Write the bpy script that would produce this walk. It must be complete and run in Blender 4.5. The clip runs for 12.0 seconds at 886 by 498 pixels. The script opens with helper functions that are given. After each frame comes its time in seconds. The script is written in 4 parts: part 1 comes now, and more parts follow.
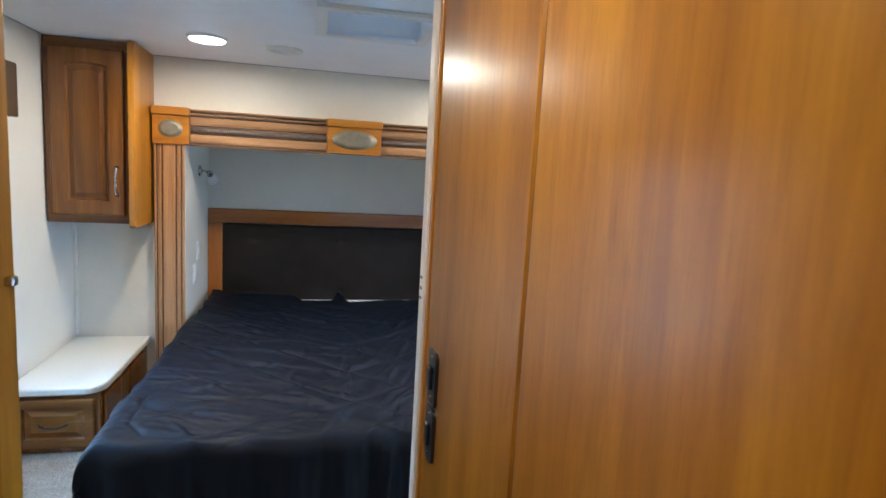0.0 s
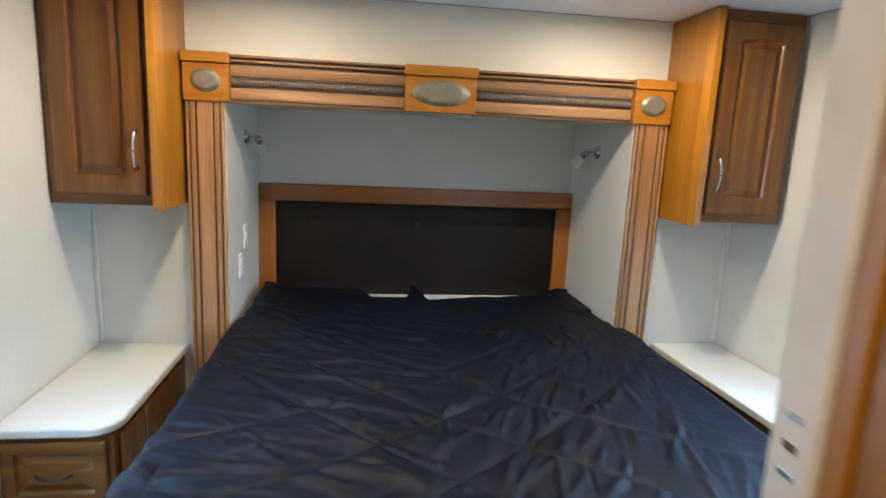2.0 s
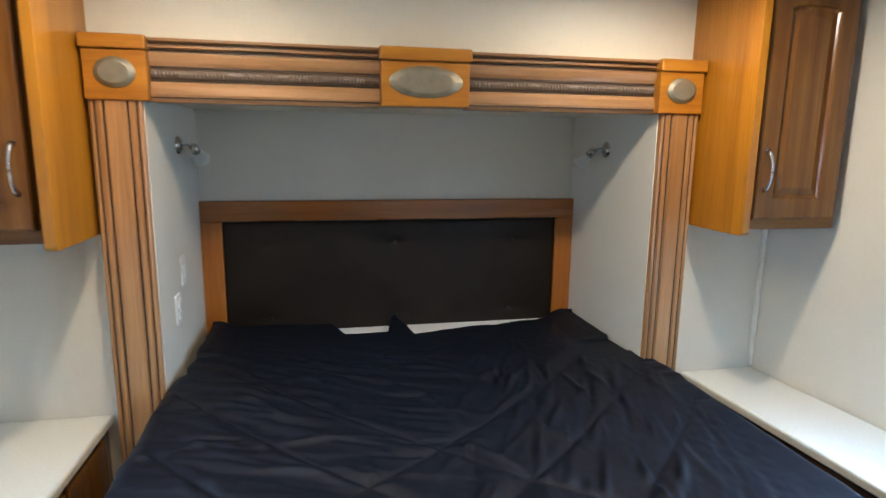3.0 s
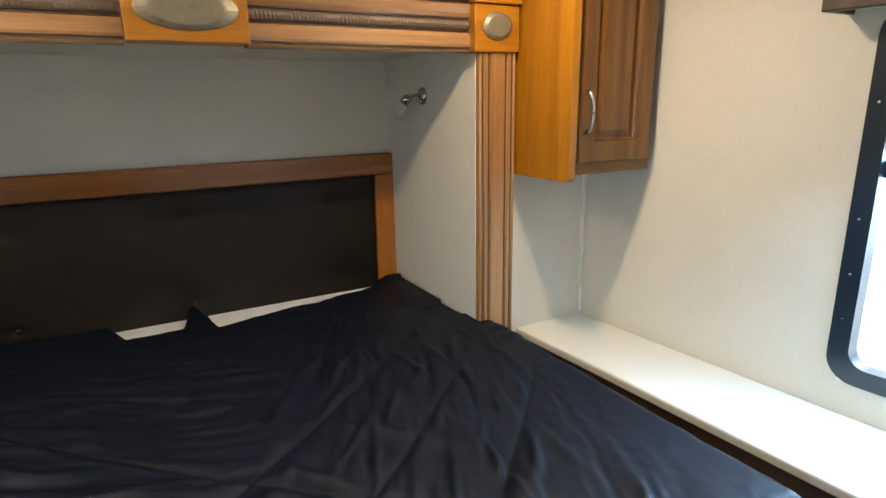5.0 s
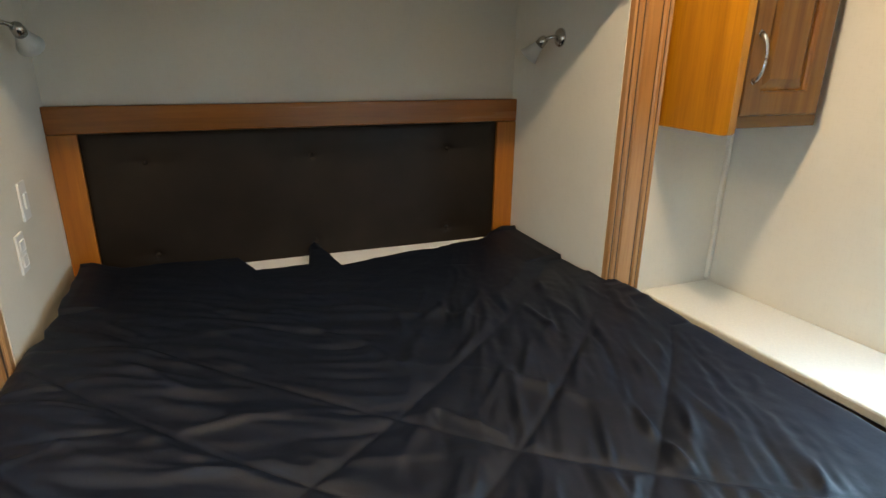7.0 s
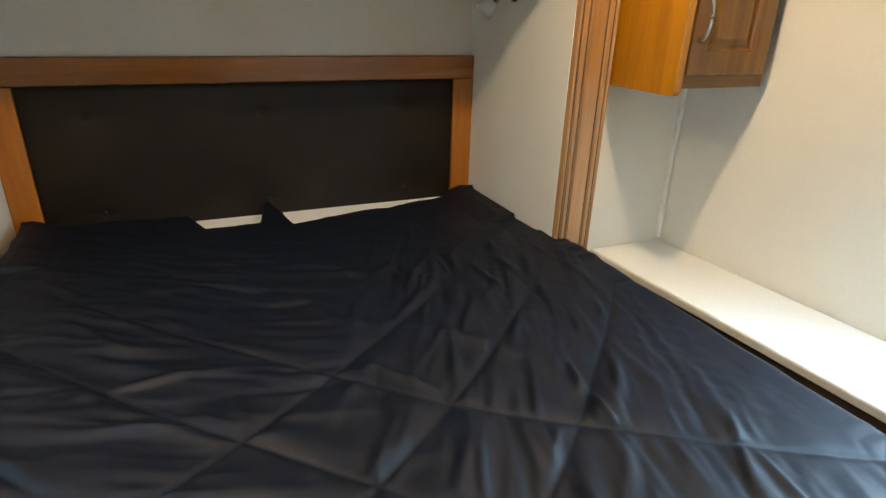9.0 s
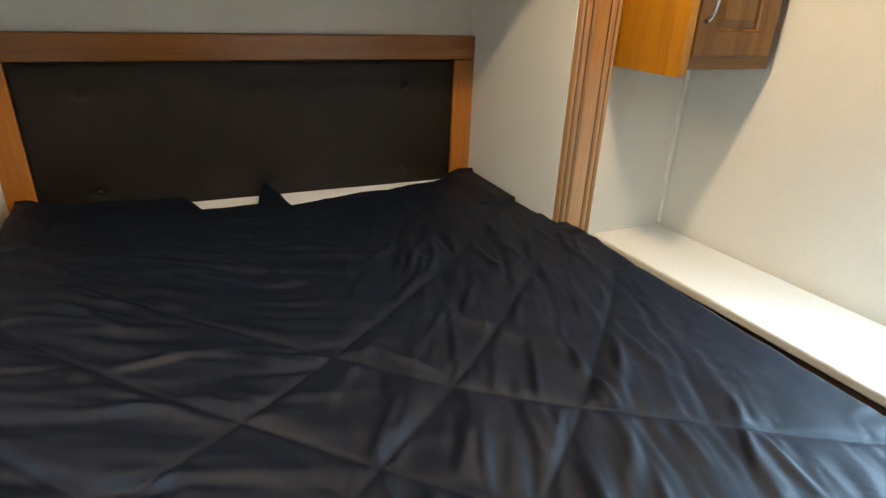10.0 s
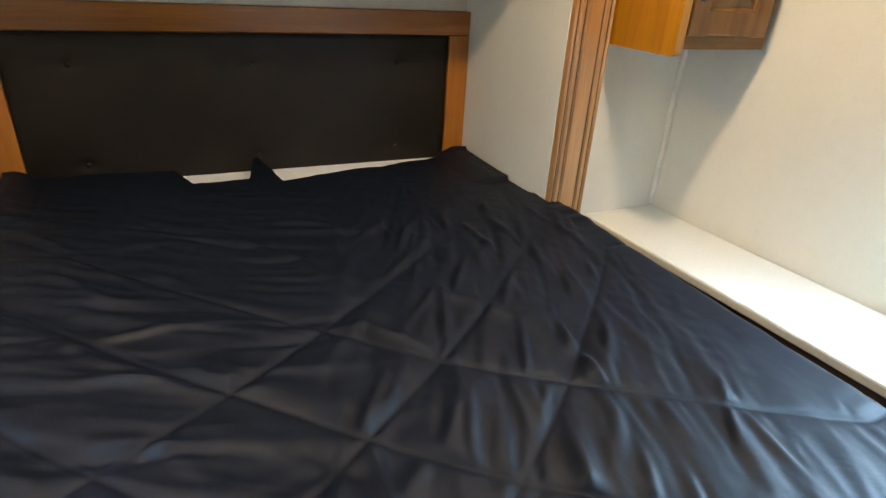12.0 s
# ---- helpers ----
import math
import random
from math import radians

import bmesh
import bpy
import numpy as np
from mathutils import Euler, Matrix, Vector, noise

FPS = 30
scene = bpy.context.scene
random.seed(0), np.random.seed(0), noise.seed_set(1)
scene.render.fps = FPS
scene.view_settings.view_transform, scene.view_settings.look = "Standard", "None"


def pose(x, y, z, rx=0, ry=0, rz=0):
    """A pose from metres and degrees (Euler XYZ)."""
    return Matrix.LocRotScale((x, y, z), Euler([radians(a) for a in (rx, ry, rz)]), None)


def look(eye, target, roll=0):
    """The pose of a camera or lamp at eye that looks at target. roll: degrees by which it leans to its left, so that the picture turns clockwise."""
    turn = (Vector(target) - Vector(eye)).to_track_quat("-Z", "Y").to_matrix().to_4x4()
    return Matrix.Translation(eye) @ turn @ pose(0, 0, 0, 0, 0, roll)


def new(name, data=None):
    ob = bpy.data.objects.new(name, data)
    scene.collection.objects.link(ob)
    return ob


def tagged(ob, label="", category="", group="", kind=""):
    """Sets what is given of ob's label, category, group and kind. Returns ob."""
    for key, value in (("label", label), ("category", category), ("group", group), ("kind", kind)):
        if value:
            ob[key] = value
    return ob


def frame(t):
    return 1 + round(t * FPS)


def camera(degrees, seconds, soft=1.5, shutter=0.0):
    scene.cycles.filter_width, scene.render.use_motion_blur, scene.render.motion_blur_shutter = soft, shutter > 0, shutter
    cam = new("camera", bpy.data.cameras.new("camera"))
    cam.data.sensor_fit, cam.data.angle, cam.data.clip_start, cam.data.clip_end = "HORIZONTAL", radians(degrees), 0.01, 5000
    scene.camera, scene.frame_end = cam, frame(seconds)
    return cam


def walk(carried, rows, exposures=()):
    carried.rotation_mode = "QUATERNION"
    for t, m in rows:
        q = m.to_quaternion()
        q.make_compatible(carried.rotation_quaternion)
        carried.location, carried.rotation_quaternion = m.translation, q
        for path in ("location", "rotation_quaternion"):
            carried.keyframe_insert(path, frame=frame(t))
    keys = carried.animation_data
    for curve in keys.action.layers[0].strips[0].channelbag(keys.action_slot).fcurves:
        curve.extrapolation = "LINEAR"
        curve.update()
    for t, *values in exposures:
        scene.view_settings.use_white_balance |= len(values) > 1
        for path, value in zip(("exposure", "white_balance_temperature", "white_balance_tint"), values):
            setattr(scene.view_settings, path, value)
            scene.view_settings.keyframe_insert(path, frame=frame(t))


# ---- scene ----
import collections

cam = camera(75.0, 12.0, shutter=0.5)
PATH = [
    (0, (-0.221, -2.983, 1.491), (0.238, -1.054, 1.231), 3.2),
    (0.5, (-0.204, -2.828, 1.476), (0.264, -0.909, 1.163), 3.4),
    (1, (-0.281, -2.516, 1.432), (0.274, -0.625, 1.095), 3.9),
    (1.5, (-0.297, -2.352, 1.435), (0.112, -0.429, 1.071), 2.8),
    (2, (-0.274, -2.252, 1.454), (-0.007, -0.305, 1.085), 2.7),
    (2.5, (-0.308, -1.958, 1.444), (0.026, -0.011, 1.131), 1.8),
    (2.7, (-0.317, -1.871, 1.454), (0.042, 0.069, 1.127), 1.2),
    (4.3, (-0.243, -1.535, 1.406), (0.476, 0.263, 0.908), 0.2),
    (4.5, (-0.23, -1.51, 1.419), (0.556, 0.258, 0.91), -0.4),
    (5, (-0.187, -1.52, 1.424), (0.755, 0.17, 0.918), -0.9),
    (5.5, (-0.21, -1.499, 1.406), (0.665, 0.211, 0.849), -1.2),
    (6, (-0.263, -1.482, 1.411), (0.54, 0.259, 0.839), 0.1),
    (6.5, (-0.302, -1.42, 1.393), (0.403, 0.35, 0.783), 0.5),
    (6.7, (-0.319, -1.405, 1.381), (0.367, 0.367, 0.756), 0.7),
    (8.5, (-0.239, -1.442, 1.387), (0.506, 0.258, 0.644), 1.4),
    (9, (-0.239, -1.442, 1.384), (0.507, 0.244, 0.608), 1.8),
    (9.5, (-0.242, -1.431, 1.376), (0.505, 0.244, 0.579), 2.1),
    (10, (-0.244, -1.427, 1.366), (0.508, 0.236, 0.547), 2.4),
    (10.5, (-0.242, -1.43, 1.364), (0.516, 0.223, 0.532), 2.5),
    (11, (-0.236, -1.435, 1.359), (0.527, 0.207, 0.51), 3.0),
    (11.5, (-0.237, -1.436, 1.358), (0.534, 0.198, 0.501), 3.7),
    (12, (-0.239, -1.433, 1.358), (0.523, 0.194, 0.48), 3.5),
]

EXPOSURES = [(0.0, 0.0, 5500, 10), (0.7, -0.03, 5750, 10), (1.5, -0.02, 6050, 10), (2.7, -0.13, 6050, 10), (4.3, -0.12, 6750, 10), (5.0, -0.12, 7000, 10), (5.5, -0.33, 7350, 10), (6.0, -0.36, 7600, 10), (6.7, -0.20, 7650, 10), (8.5, -0.08, 7700, 10), (10.0, 0.00, 7500, 10), (12.0, 0.02, 7400, 10)]
walk(cam, [(t, look(eye, target, roll)) for t, eye, target, roll in PATH], EXPOSURES)

# ---- light ----
world = bpy.data.worlds.new("world")
scene.world = world
world.use_nodes = True
wn = world.node_tree.nodes
sky = wn.new("ShaderNodeTexSky")
sky.sky_type, sky.sun_disc = "NISHITA", False
sky.sun_elevation, sky.sun_rotation = radians(63), 0.0
wn["Background"].inputs["Strength"].default_value = 0.12
world.node_tree.links.new(sky.outputs["Color"], wn["Background"].inputs["Color"])
sun = new("sun", bpy.data.lights.new("sun", "SUN"))
sun.data.energy, sun.data.angle, sun.data.color = 3.0, radians(0.6), (1.0, 0.95, 0.88)
sun.matrix_world = look((0, 0, 10), (0.0, -5.0, 0.0))


def area_lamp(name, m, w, h, power, colour):
    data = bpy.data.lights.new(name, "AREA")
    data.shape, data.size, data.size_y, data.energy, data.color = "RECTANGLE", w, h, power, colour
    data.spread = radians(142)
    ob = new(name, data)
    ob.matrix_world = m
    return ob


def spot_lamp(name, x, y, z, power, colour, radius):
    data = bpy.data.lights.new(name, "AREA")
    data.shape, data.size, data.energy, data.color = "DISK", radius * 2, power, colour
    ob = new(name, data)
    ob.matrix_world = pose(x, y, z)
    return ob


DAY = (0.37, 0.65, 1.0)
LED = (1.0, 0.82, 0.59)
area_lamp("daylight_east", look((1.50, -1.10, 1.20), (0.80, -1.09, 0.26)), 0.54, 0.80, 38, DAY)
area_lamp("daylight_west", look((-1.40, -1.02, 1.20), (-0.70, -1.02, 0.22)), 0.50, 0.80, 17, DAY)
CEIL = 1.97
# two over the bed; the third is added unseen to brighten the hall panels
PUCKS = [(-0.62, -0.48), (0.63, -0.43), (-0.34, -2.46)]
for (px, py), power in zip(PUCKS, (11.2, 11.2, 6.2)):
    spot_lamp("puck_lamp", px, py, CEIL - 0.024, power, LED, 0.035)

# ---- materials ----


def mat(name, rough=0.5, metal=0.0, coat=0.0):
    m = bpy.data.materials.new(name)
    m.use_nodes = True
    b = m.node_tree.nodes["Principled BSDF"]
    b.inputs["Roughness"].default_value = rough
    b.inputs["Metallic"].default_value = metal
    b.inputs["Coat Weight"].default_value = coat
    b.inputs["Coat Roughness"].default_value = 0.12
    return m, m.node_tree.nodes, m.node_tree.links, b


def coords(n, l, scale, offset_random=True):
    tc = n.new("ShaderNodeTexCoord")
    mp = n.new("ShaderNodeMapping")
    mp.inputs["Scale"].default_value = scale
    if offset_random:
        oi = n.new("ShaderNodeObjectInfo")
        add = n.new("ShaderNodeVectorMath")
        add.operation = "MULTIPLY_ADD"
        add.inputs[1].default_value = (7.0, 5.0, 3.0)
        l.new(oi.outputs["Random"], add.inputs[0])
        l.new(tc.outputs["Object"], add.inputs[2])
        l.new(add.outputs[0], mp.inputs["Vector"])
    else:
        l.new(tc.outputs["Object"], mp.inputs["Vector"])
    return mp.outputs["Vector"]


def noise_tex(n, l, vec, scale, detail=4, rough=0.55, distort=0.0):
    t = n.new("ShaderNodeTexNoise")
    t.inputs["Scale"].default_value, t.inputs["Detail"].default_value = scale, detail
    t.inputs["Roughness"].default_value, t.inputs["Distortion"].default_value = rough, distort
    l.new(vec, t.inputs["Vector"])
    return t.outputs["Fac"]


def ramp(n, l, fac, stops):
    r = n.new("ShaderNodeValToRGB")
    e = r.color_ramp.elements
    e[0].position, e[0].color = stops[0][0], (*stops[0][1], 1)
    e[1].position, e[1].color = stops[-1][0], (*stops[-1][1], 1)
    for p, c in stops[1:-1]:
        k = e.new(p)
        k.color = (*c, 1)
    l.new(fac, r.inputs["Fac"])
    return r.outputs["Color"]


def mix(n, l, a, b, fac, mode="MIX"):
    m = n.new("ShaderNodeMix")
    m.data_type, m.blend_type = "RGBA", mode
    for v, k in ((fac, 0), (a, 6), (b, 7)):
        if hasattr(v, "is_output"):
            l.new(v, m.inputs[k])
        elif k == 0:
            m.inputs[0].default_value = v
        else:
            m.inputs[k].default_value = (*v, 1)
    return m.outputs[2]


def bump(n, l, b, height, strength, dist=0.002):
    k = n.new("ShaderNodeBump")
    k.inputs["Strength"].default_value, k.inputs["Distance"].default_value = strength, dist
    l.new(height, k.inputs["Height"])
    l.new(k.outputs["Normal"], b.inputs["Normal"])


def rough_var(n, l, b, fac, lo, hi):
    m = n.new("ShaderNodeMapRange")
    m.inputs["To Min"].default_value, m.inputs["To Max"].default_value = lo, hi
    l.new(fac, m.inputs["Value"])
    l.new(m.outputs["Result"], b.inputs["Roughness"])


def wood(name, dark, mid, light, axis="z", rough=0.3, coat=0.5, broad=1.0, grain=0.45, stretch=0.05, knots=0.25):
    """Stained timber with its grain along one axis."""
    m, n, l, b = mat(name, rough, 0, coat)
    k = {"x": (stretch, 1, 1), "y": (1, stretch, 1), "z": (1, 1, stretch)}[axis]
    v = coords(n, l, k)
    broad_f = noise_tex(n, l, v, 9 * broad, 3, 0.5, 1.2)
    fine = noise_tex(n, l, v, 120, 5, 0.65, 0.3)
    k2 = {"x": (0.02, 1, 1), "y": (1, 0.02, 1), "z": (1, 1, 0.02)}[axis]
    v2 = coords(n, l, k2)
    pores = noise_tex(n, l, v2, 420, 2, 0.5)
    c = ramp(n, l, broad_f, [(0.25, dark), (0.5, mid), (0.75, light)])
    f = ramp(n, l, fine, [(0.3, (0.62, 0.55, 0.48)), (0.62, (1.0, 1.0, 1.0))])
    c = mix(n, l, c, f, grain, "MULTIPLY")
    streak = noise_tex(n, l, v, 24, 4, 0.6, 0.6)
    c = mix(n, l, c, ramp(n, l, streak, [(0.34, (0.66, 0.58, 0.50)), (0.5, (0.95, 0.94, 0.93)), (0.66, (1.0, 1.0, 1.0))]), 0.5, "MULTIPLY")
    p = ramp(n, l, pores, [(0.33, (0.5, 0.42, 0.36)), (0.43, (1, 1, 1))])
    c = mix(n, l, c, p, 0.22, "MULTIPLY")
    if knots:
        kv = coords(n, l, {"x": (0.22, 1, 1), "y": (1, 0.22, 1), "z": (1, 1, 0.22)}[axis])
        kn = noise_tex(n, l, kv, 7.0, 3, 0.6, 1.5)
        c = mix(n, l, c, ramp(n, l, kn, [(0.60, (1, 1, 1)), (0.74, (0.55, 0.40, 0.28))]), knots, "MULTIPLY")
    l.new(c, b.inputs["Base Color"])
    rough_var(n, l, b, broad_f, rough - 0.02, rough + 0.05)
    bump(n, l, b, fine, 0.07, 0.001)
    return m


def plain(name, colour, rough=0.5, metal=0.0, coat=0.0, vary=0.08, scale=14, grain=0.05):
    m, n, l, b = mat(name, rough, metal, coat)
    v = coords(n, l, (1, 1, 1))
    big = noise_tex(n, l, v, scale, 4)
    fine = noise_tex(n, l, v, scale * 22, 3)
    lo = tuple(c * (1 - vary) for c in colour)
    hi = tuple(min(1, c * (1 + vary)) for c in colour)
    l.new(ramp(n, l, big, [(0.3, lo), (0.7, hi)]), b.inputs["Base Color"])
    rough_var(n, l, b, big, max(0.02, rough - 0.07), min(1, rough + 0.07))
    if grain:
        bump(n, l, b, fine, grain, 0.001)
    return m


def wallboard(name, colour):
    """Vinyl wall covering with a fine linen weave and faint blotches."""
    m, n, l, b = mat(name, 0.55)
    v = coords(n, l, (1, 1, 1), False)
    big = noise_tex(n, l, v, 3.0, 4)
    warp = noise_tex(n, l, coords(n, l, (1, 1, 0.12), False), 260, 2)
    weft = noise_tex(n, l, coords(n, l, (0.12, 0.12, 1), False), 260, 2)
    w = n.new("ShaderNodeMath")
    w.operation = "ADD"
    l.new(warp, w.inputs[0]), l.new(weft, w.inputs[1])
    c = ramp(n, l, big, [(0.3, tuple(k * 0.93 for k in colour)), (0.7, colour)])
    t = ramp(n, l, w.outputs[0], [(0.75, (0.88, 0.87, 0.85)), (1.2, (1, 1, 1))])
    l.new(mix(n, l, c, t, 0.28, "MULTIPLY"), b.inputs["Base Color"])
    bump(n, l, b, w.outputs[0], 0.15, 0.001)
    return m


M_WALL = wallboard("linen_wallboard", (0.71, 0.662, 0.562))
M_CEIL = plain("ceiling_board", (0.84, 0.88, 0.91), 0.45, vary=0.03, scale=5)
M_TRIMW = plain("white_vinyl_trim", (0.74, 0.69, 0.60), 0.4)
M_SEAM = plain("grey_joint", (0.38, 0.37, 0.34), 0.7)
M_GAP = plain("dark_joint", (0.10, 0.09, 0.08), 0.8)
M_CAB = wood("cabinet_wood", (0.125, 0.045, 0.007), (0.205, 0.080, 0.014), (0.285, 0.122, 0.025), "z", 0.25, 0.25)
M_CABX = wood("cabinet_wood_across", (0.125, 0.045, 0.007), (0.205, 0.080, 0.014), (0.285, 0.122, 0.025), "x", 0.25, 0.25)
M_SIDE = wood("cabinet_side_wood", (0.31, 0.118, 0.006), (0.41, 0.165, 0.009), (0.49, 0.21, 0.016), "z", 0.32, 0.2)
M_PIL = wood("pilaster_wood", (0.31, 0.148, 0.052), (0.42, 0.212, 0.082), (0.51, 0.278, 0.122), "z", 0.32, 0.3)
M_BEAM = wood("cornice_wood", (0.21, 0.105, 0.040), (0.305, 0.158, 0.064), (0.40, 0.222, 0.104), "x", 0.28, 0.5)
M_BLOCK = wood("block_wood", (0.33, 0.120, 0.007), (0.43, 0.168, 0.010), (0.50, 0.215, 0.018), "x", 0.35, 0.3)
M_GLAZE = plain("dark_glaze", (0.035, 0.018, 0.01), 0.45)
M_ROPE = plain("carved_glazed_wood", (0.10, 0.066, 0.045), 0.5, vary=0.3, scale=60)
M_HEAD = wood("headboard_wood", (0.23, 0.070, 0.008), (0.31, 0.098, 0.013), (0.39, 0.135, 0.022), "x", 0.25, 0.3)
M_HEADZ = wood("headboard_wood_upright", (0.27, 0.082, 0.008), (0.36, 0.116, 0.012), (0.44, 0.155, 0.021), "z", 0.3, 0.3)
M_PANEL = wood("hall_panel_wood", (0.19, 0.072, 0.003), (0.38, 0.165, 0.008), (0.50, 0.245, 0.016), "z", 0.28, 0.08, 0.7, 0.4, 0.12, 0.7)
M_PANEL.node_tree.nodes["Principled BSDF"].inputs["Specular IOR Level"].default_value = 0.45
M_PANEL.node_tree.nodes["Principled BSDF"].inputs["Coat Roughness"].default_value = 0.24
M_LEATHER = plain("dark_brown_leather", (0.0130, 0.0092, 0.0066), 0.46, vary=0.25, scale=9, grain=0.35)
M_MEDAL = plain("aged_pewter", (0.25, 0.22, 0.16), 0.45, metal=0.5, vary=0.15, scale=30, grain=0.12)
M_NICKEL = plain("brushed_nickel", (0.55, 0.54, 0.52), 0.25, metal=1.0, vary=0.05)
M_BRONZE = plain("dark_bronze", (0.06, 0.045, 0.035), 0.35, metal=0.8)
M_TOP = plain("cream_laminate", (0.72, 0.69, 0.60), 0.35, vary=0.05, scale=120, grain=0.02)
M_BLACK = plain("black_plastic", (0.015, 0.016, 0.018), 0.35)
M_VAL = wood("valance_wood", (0.035, 0.018, 0.009), (0.055, 0.03, 0.015), (0.08, 0.045, 0.024), "z", 0.35, 0.2)
M_WINFR = plain("black_window_frame", (0.008, 0.020, 0.032), 0.3, coat=0.2)
M_WHITE = plain("white_plastic", (0.75, 0.75, 0.72), 0.35, vary=0.03)
M_SHEET = plain("white_sheet", (0.80, 0.81, 0.84), 0.8, vary=0.03, grain=0.2)
M_BASE = plain("bed_base_board", (0.06, 0.035, 0.02), 0.6)
# cabinet brown with the shade of the narrow gap put into its colour
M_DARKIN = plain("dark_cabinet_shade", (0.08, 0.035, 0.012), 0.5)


M_LEATHER.node_tree.nodes["Principled BSDF"].inputs["Specular IOR Level"].default_value = 0.25


def carpet():
    m, n, l, b = mat("speckled_carpet", 0.95)
    v = coords(n, l, (1, 1, 1), False)
    big, fine = noise_tex(n, l, v, 12, 4), noise_tex(n, l, v, 190, 4, 0.7)
    c = ramp(n, l, fine, [(0.32, (0.16, 0.12, 0.085)), (0.48, (0.36, 0.30, 0.23)), (0.66, (0.52, 0.46, 0.38))])
    t = ramp(n, l, big, [(0.3, (0.8, 0.78, 0.75)), (0.7, (1, 1, 1))])
    l.new(mix(n, l, c, t, 1.0, "MULTIPLY"), b.inputs["Base Color"])
    bump(n, l, b, fine, 0.9, 0.006)
    return m


M_CARPET = carpet()


def satin():
    m, n, l, b = mat("navy_black_satin", 0.42)
    v = coords(n, l, (1, 1, 1), False)
    big, fine = noise_tex(n, l, v, 6, 4), noise_tex(n, l, v, 700, 2)
    l.new(ramp(n, l, big, [(0.3, (0.0015, 0.0033, 0.0076)), (0.7, (0.0021, 0.0046, 0.0110))]), b.inputs["Base Color"])
    b.inputs["Specular IOR Level"].default_value = 0.215
    rough_var(n, l, b, big, 0.50, 0.57)
    crinkle = noise_tex(n, l, v, 38, 5, 0.6, 0.8)
    hsum = n.new("ShaderNodeMath")
    hsum.operation = "MULTIPLY_ADD"
    hsum.inputs[1].default_value = 0.05
    l.new(fine, hsum.inputs[0]), l.new(crinkle, hsum.inputs[2])
    bump(n, l, b, hsum.outputs[0], 0.16, 0.004)
    return m


M_SATIN = satin()
M_STITCH = plain("black_stitching", (0.003, 0.003, 0.004), 0.8)


def glass(name, tint, rough=0.0):
    m, n, l, b = mat(name, rough)
    b.inputs["Base Color"].default_value = (*tint, 1)
    b.inputs["Transmission Weight"].default_value = 1.0
    b.inputs["IOR"].default_value = 1.45
    return m


M_PANE = glass("tinted_window_glass", (0.85, 0.93, 0.96))
M_DOME = glass("translucent_dome", (0.50, 0.66, 0.85), 0.5)
M_FROST = glass("frosted_glass", (0.93, 0.93, 0.90), 0.55)
M_FROST.node_tree.nodes["Principled BSDF"].inputs["Transmission Weight"].default_value = 0.7


def glow(name, colour, strength):
    m, n, l, b = mat(name, 0.4)
    b.inputs["Base Color"].default_value = (0.8, 0.8, 0.8, 1)
    b.inputs["Emission Color"].default_value = (*colour, 1)
    b.inputs["Emission Strength"].default_value = strength
    return m


M_LENS = glow("led_lens", (1.0, 0.95, 0.86), 14.0)

# ---- building helpers ----


def thing(name, label, category, at=(0, 0, 0), group="", kind=""):
    ob = new(name)
    ob.location = at
    ob.empty_display_size = 0.05
    return tagged(ob, label, category, group, kind)


SKEW = [0.0]


def part(name, bm, material, parent=None, label="", smooth=False):
    """Links a bmesh, in world coordinates, as one mesh object under its parent."""
    for v in bm.verts if SKEW[0] else ():
        v.co.x += SKEW[0] * (0.09 - v.co.y)
    origin = Vector((0, 0, 0))
    p = parent
    while p is not None:
        origin += p.location
        p = p.parent
    bmesh.ops.translate(bm, verts=bm.verts, vec=-origin)
    bmesh.ops.recalc_face_normals(bm, faces=bm.faces)
    me = bpy.data.meshes.new(name)
    bm.to_mesh(me)
    bm.free()
    me.materials.append(material)
    if smooth:
        for f in me.polygons:
            f.use_smooth = True
    ob = new(name, me)
    ob.parent = parent
    if label:
        ob["label"] = label
    return ob


def box(x0, x1, y0, y1, z0, z1, bevel=0.0, seg=2, bm=None):
    bm = bm or bmesh.new()
    r = bmesh.ops.create_cube(bm, size=1)
    for v in r["verts"]:
        v.co = Vector(((x0 + x1) / 2 + v.co.x * (x1 - x0), (y0 + y1) / 2 + v.co.y * (y1 - y0), (z0 + z1) / 2 + v.co.z * (z1 - z0)))
    if bevel:
        edges = list({e for v in r["verts"] for e in v.link_edges})
        bmesh.ops.bevel(bm, geom=edges, offset=bevel, segments=seg, affect="EDGES", profile=0.5)
    return bm


def prism(outline, axis, a, b, bm=None):
    """A closed outline of (p, q) drawn out along an axis from a to b. x: (y, z); y: (x, z); z: (x, y)."""
    bm = bm or bmesh.new()

    def at(p, q, r):
        return {"x": (r, p, q), "y": (p, r, q), "z": (p, q, r)}[axis]
    lo = [bm.verts.new(at(p, q, a)) for p, q in outline]
    hi = [bm.verts.new(at(p, q, b)) for p, q in outline]
    k = len(outline)
    bm.faces.new(lo), bm.faces.new(hi)
    for i in range(k):
        bm.faces.new((lo[i], lo[(i + 1) % k], hi[(i + 1) % k], hi[i]))
    return bm


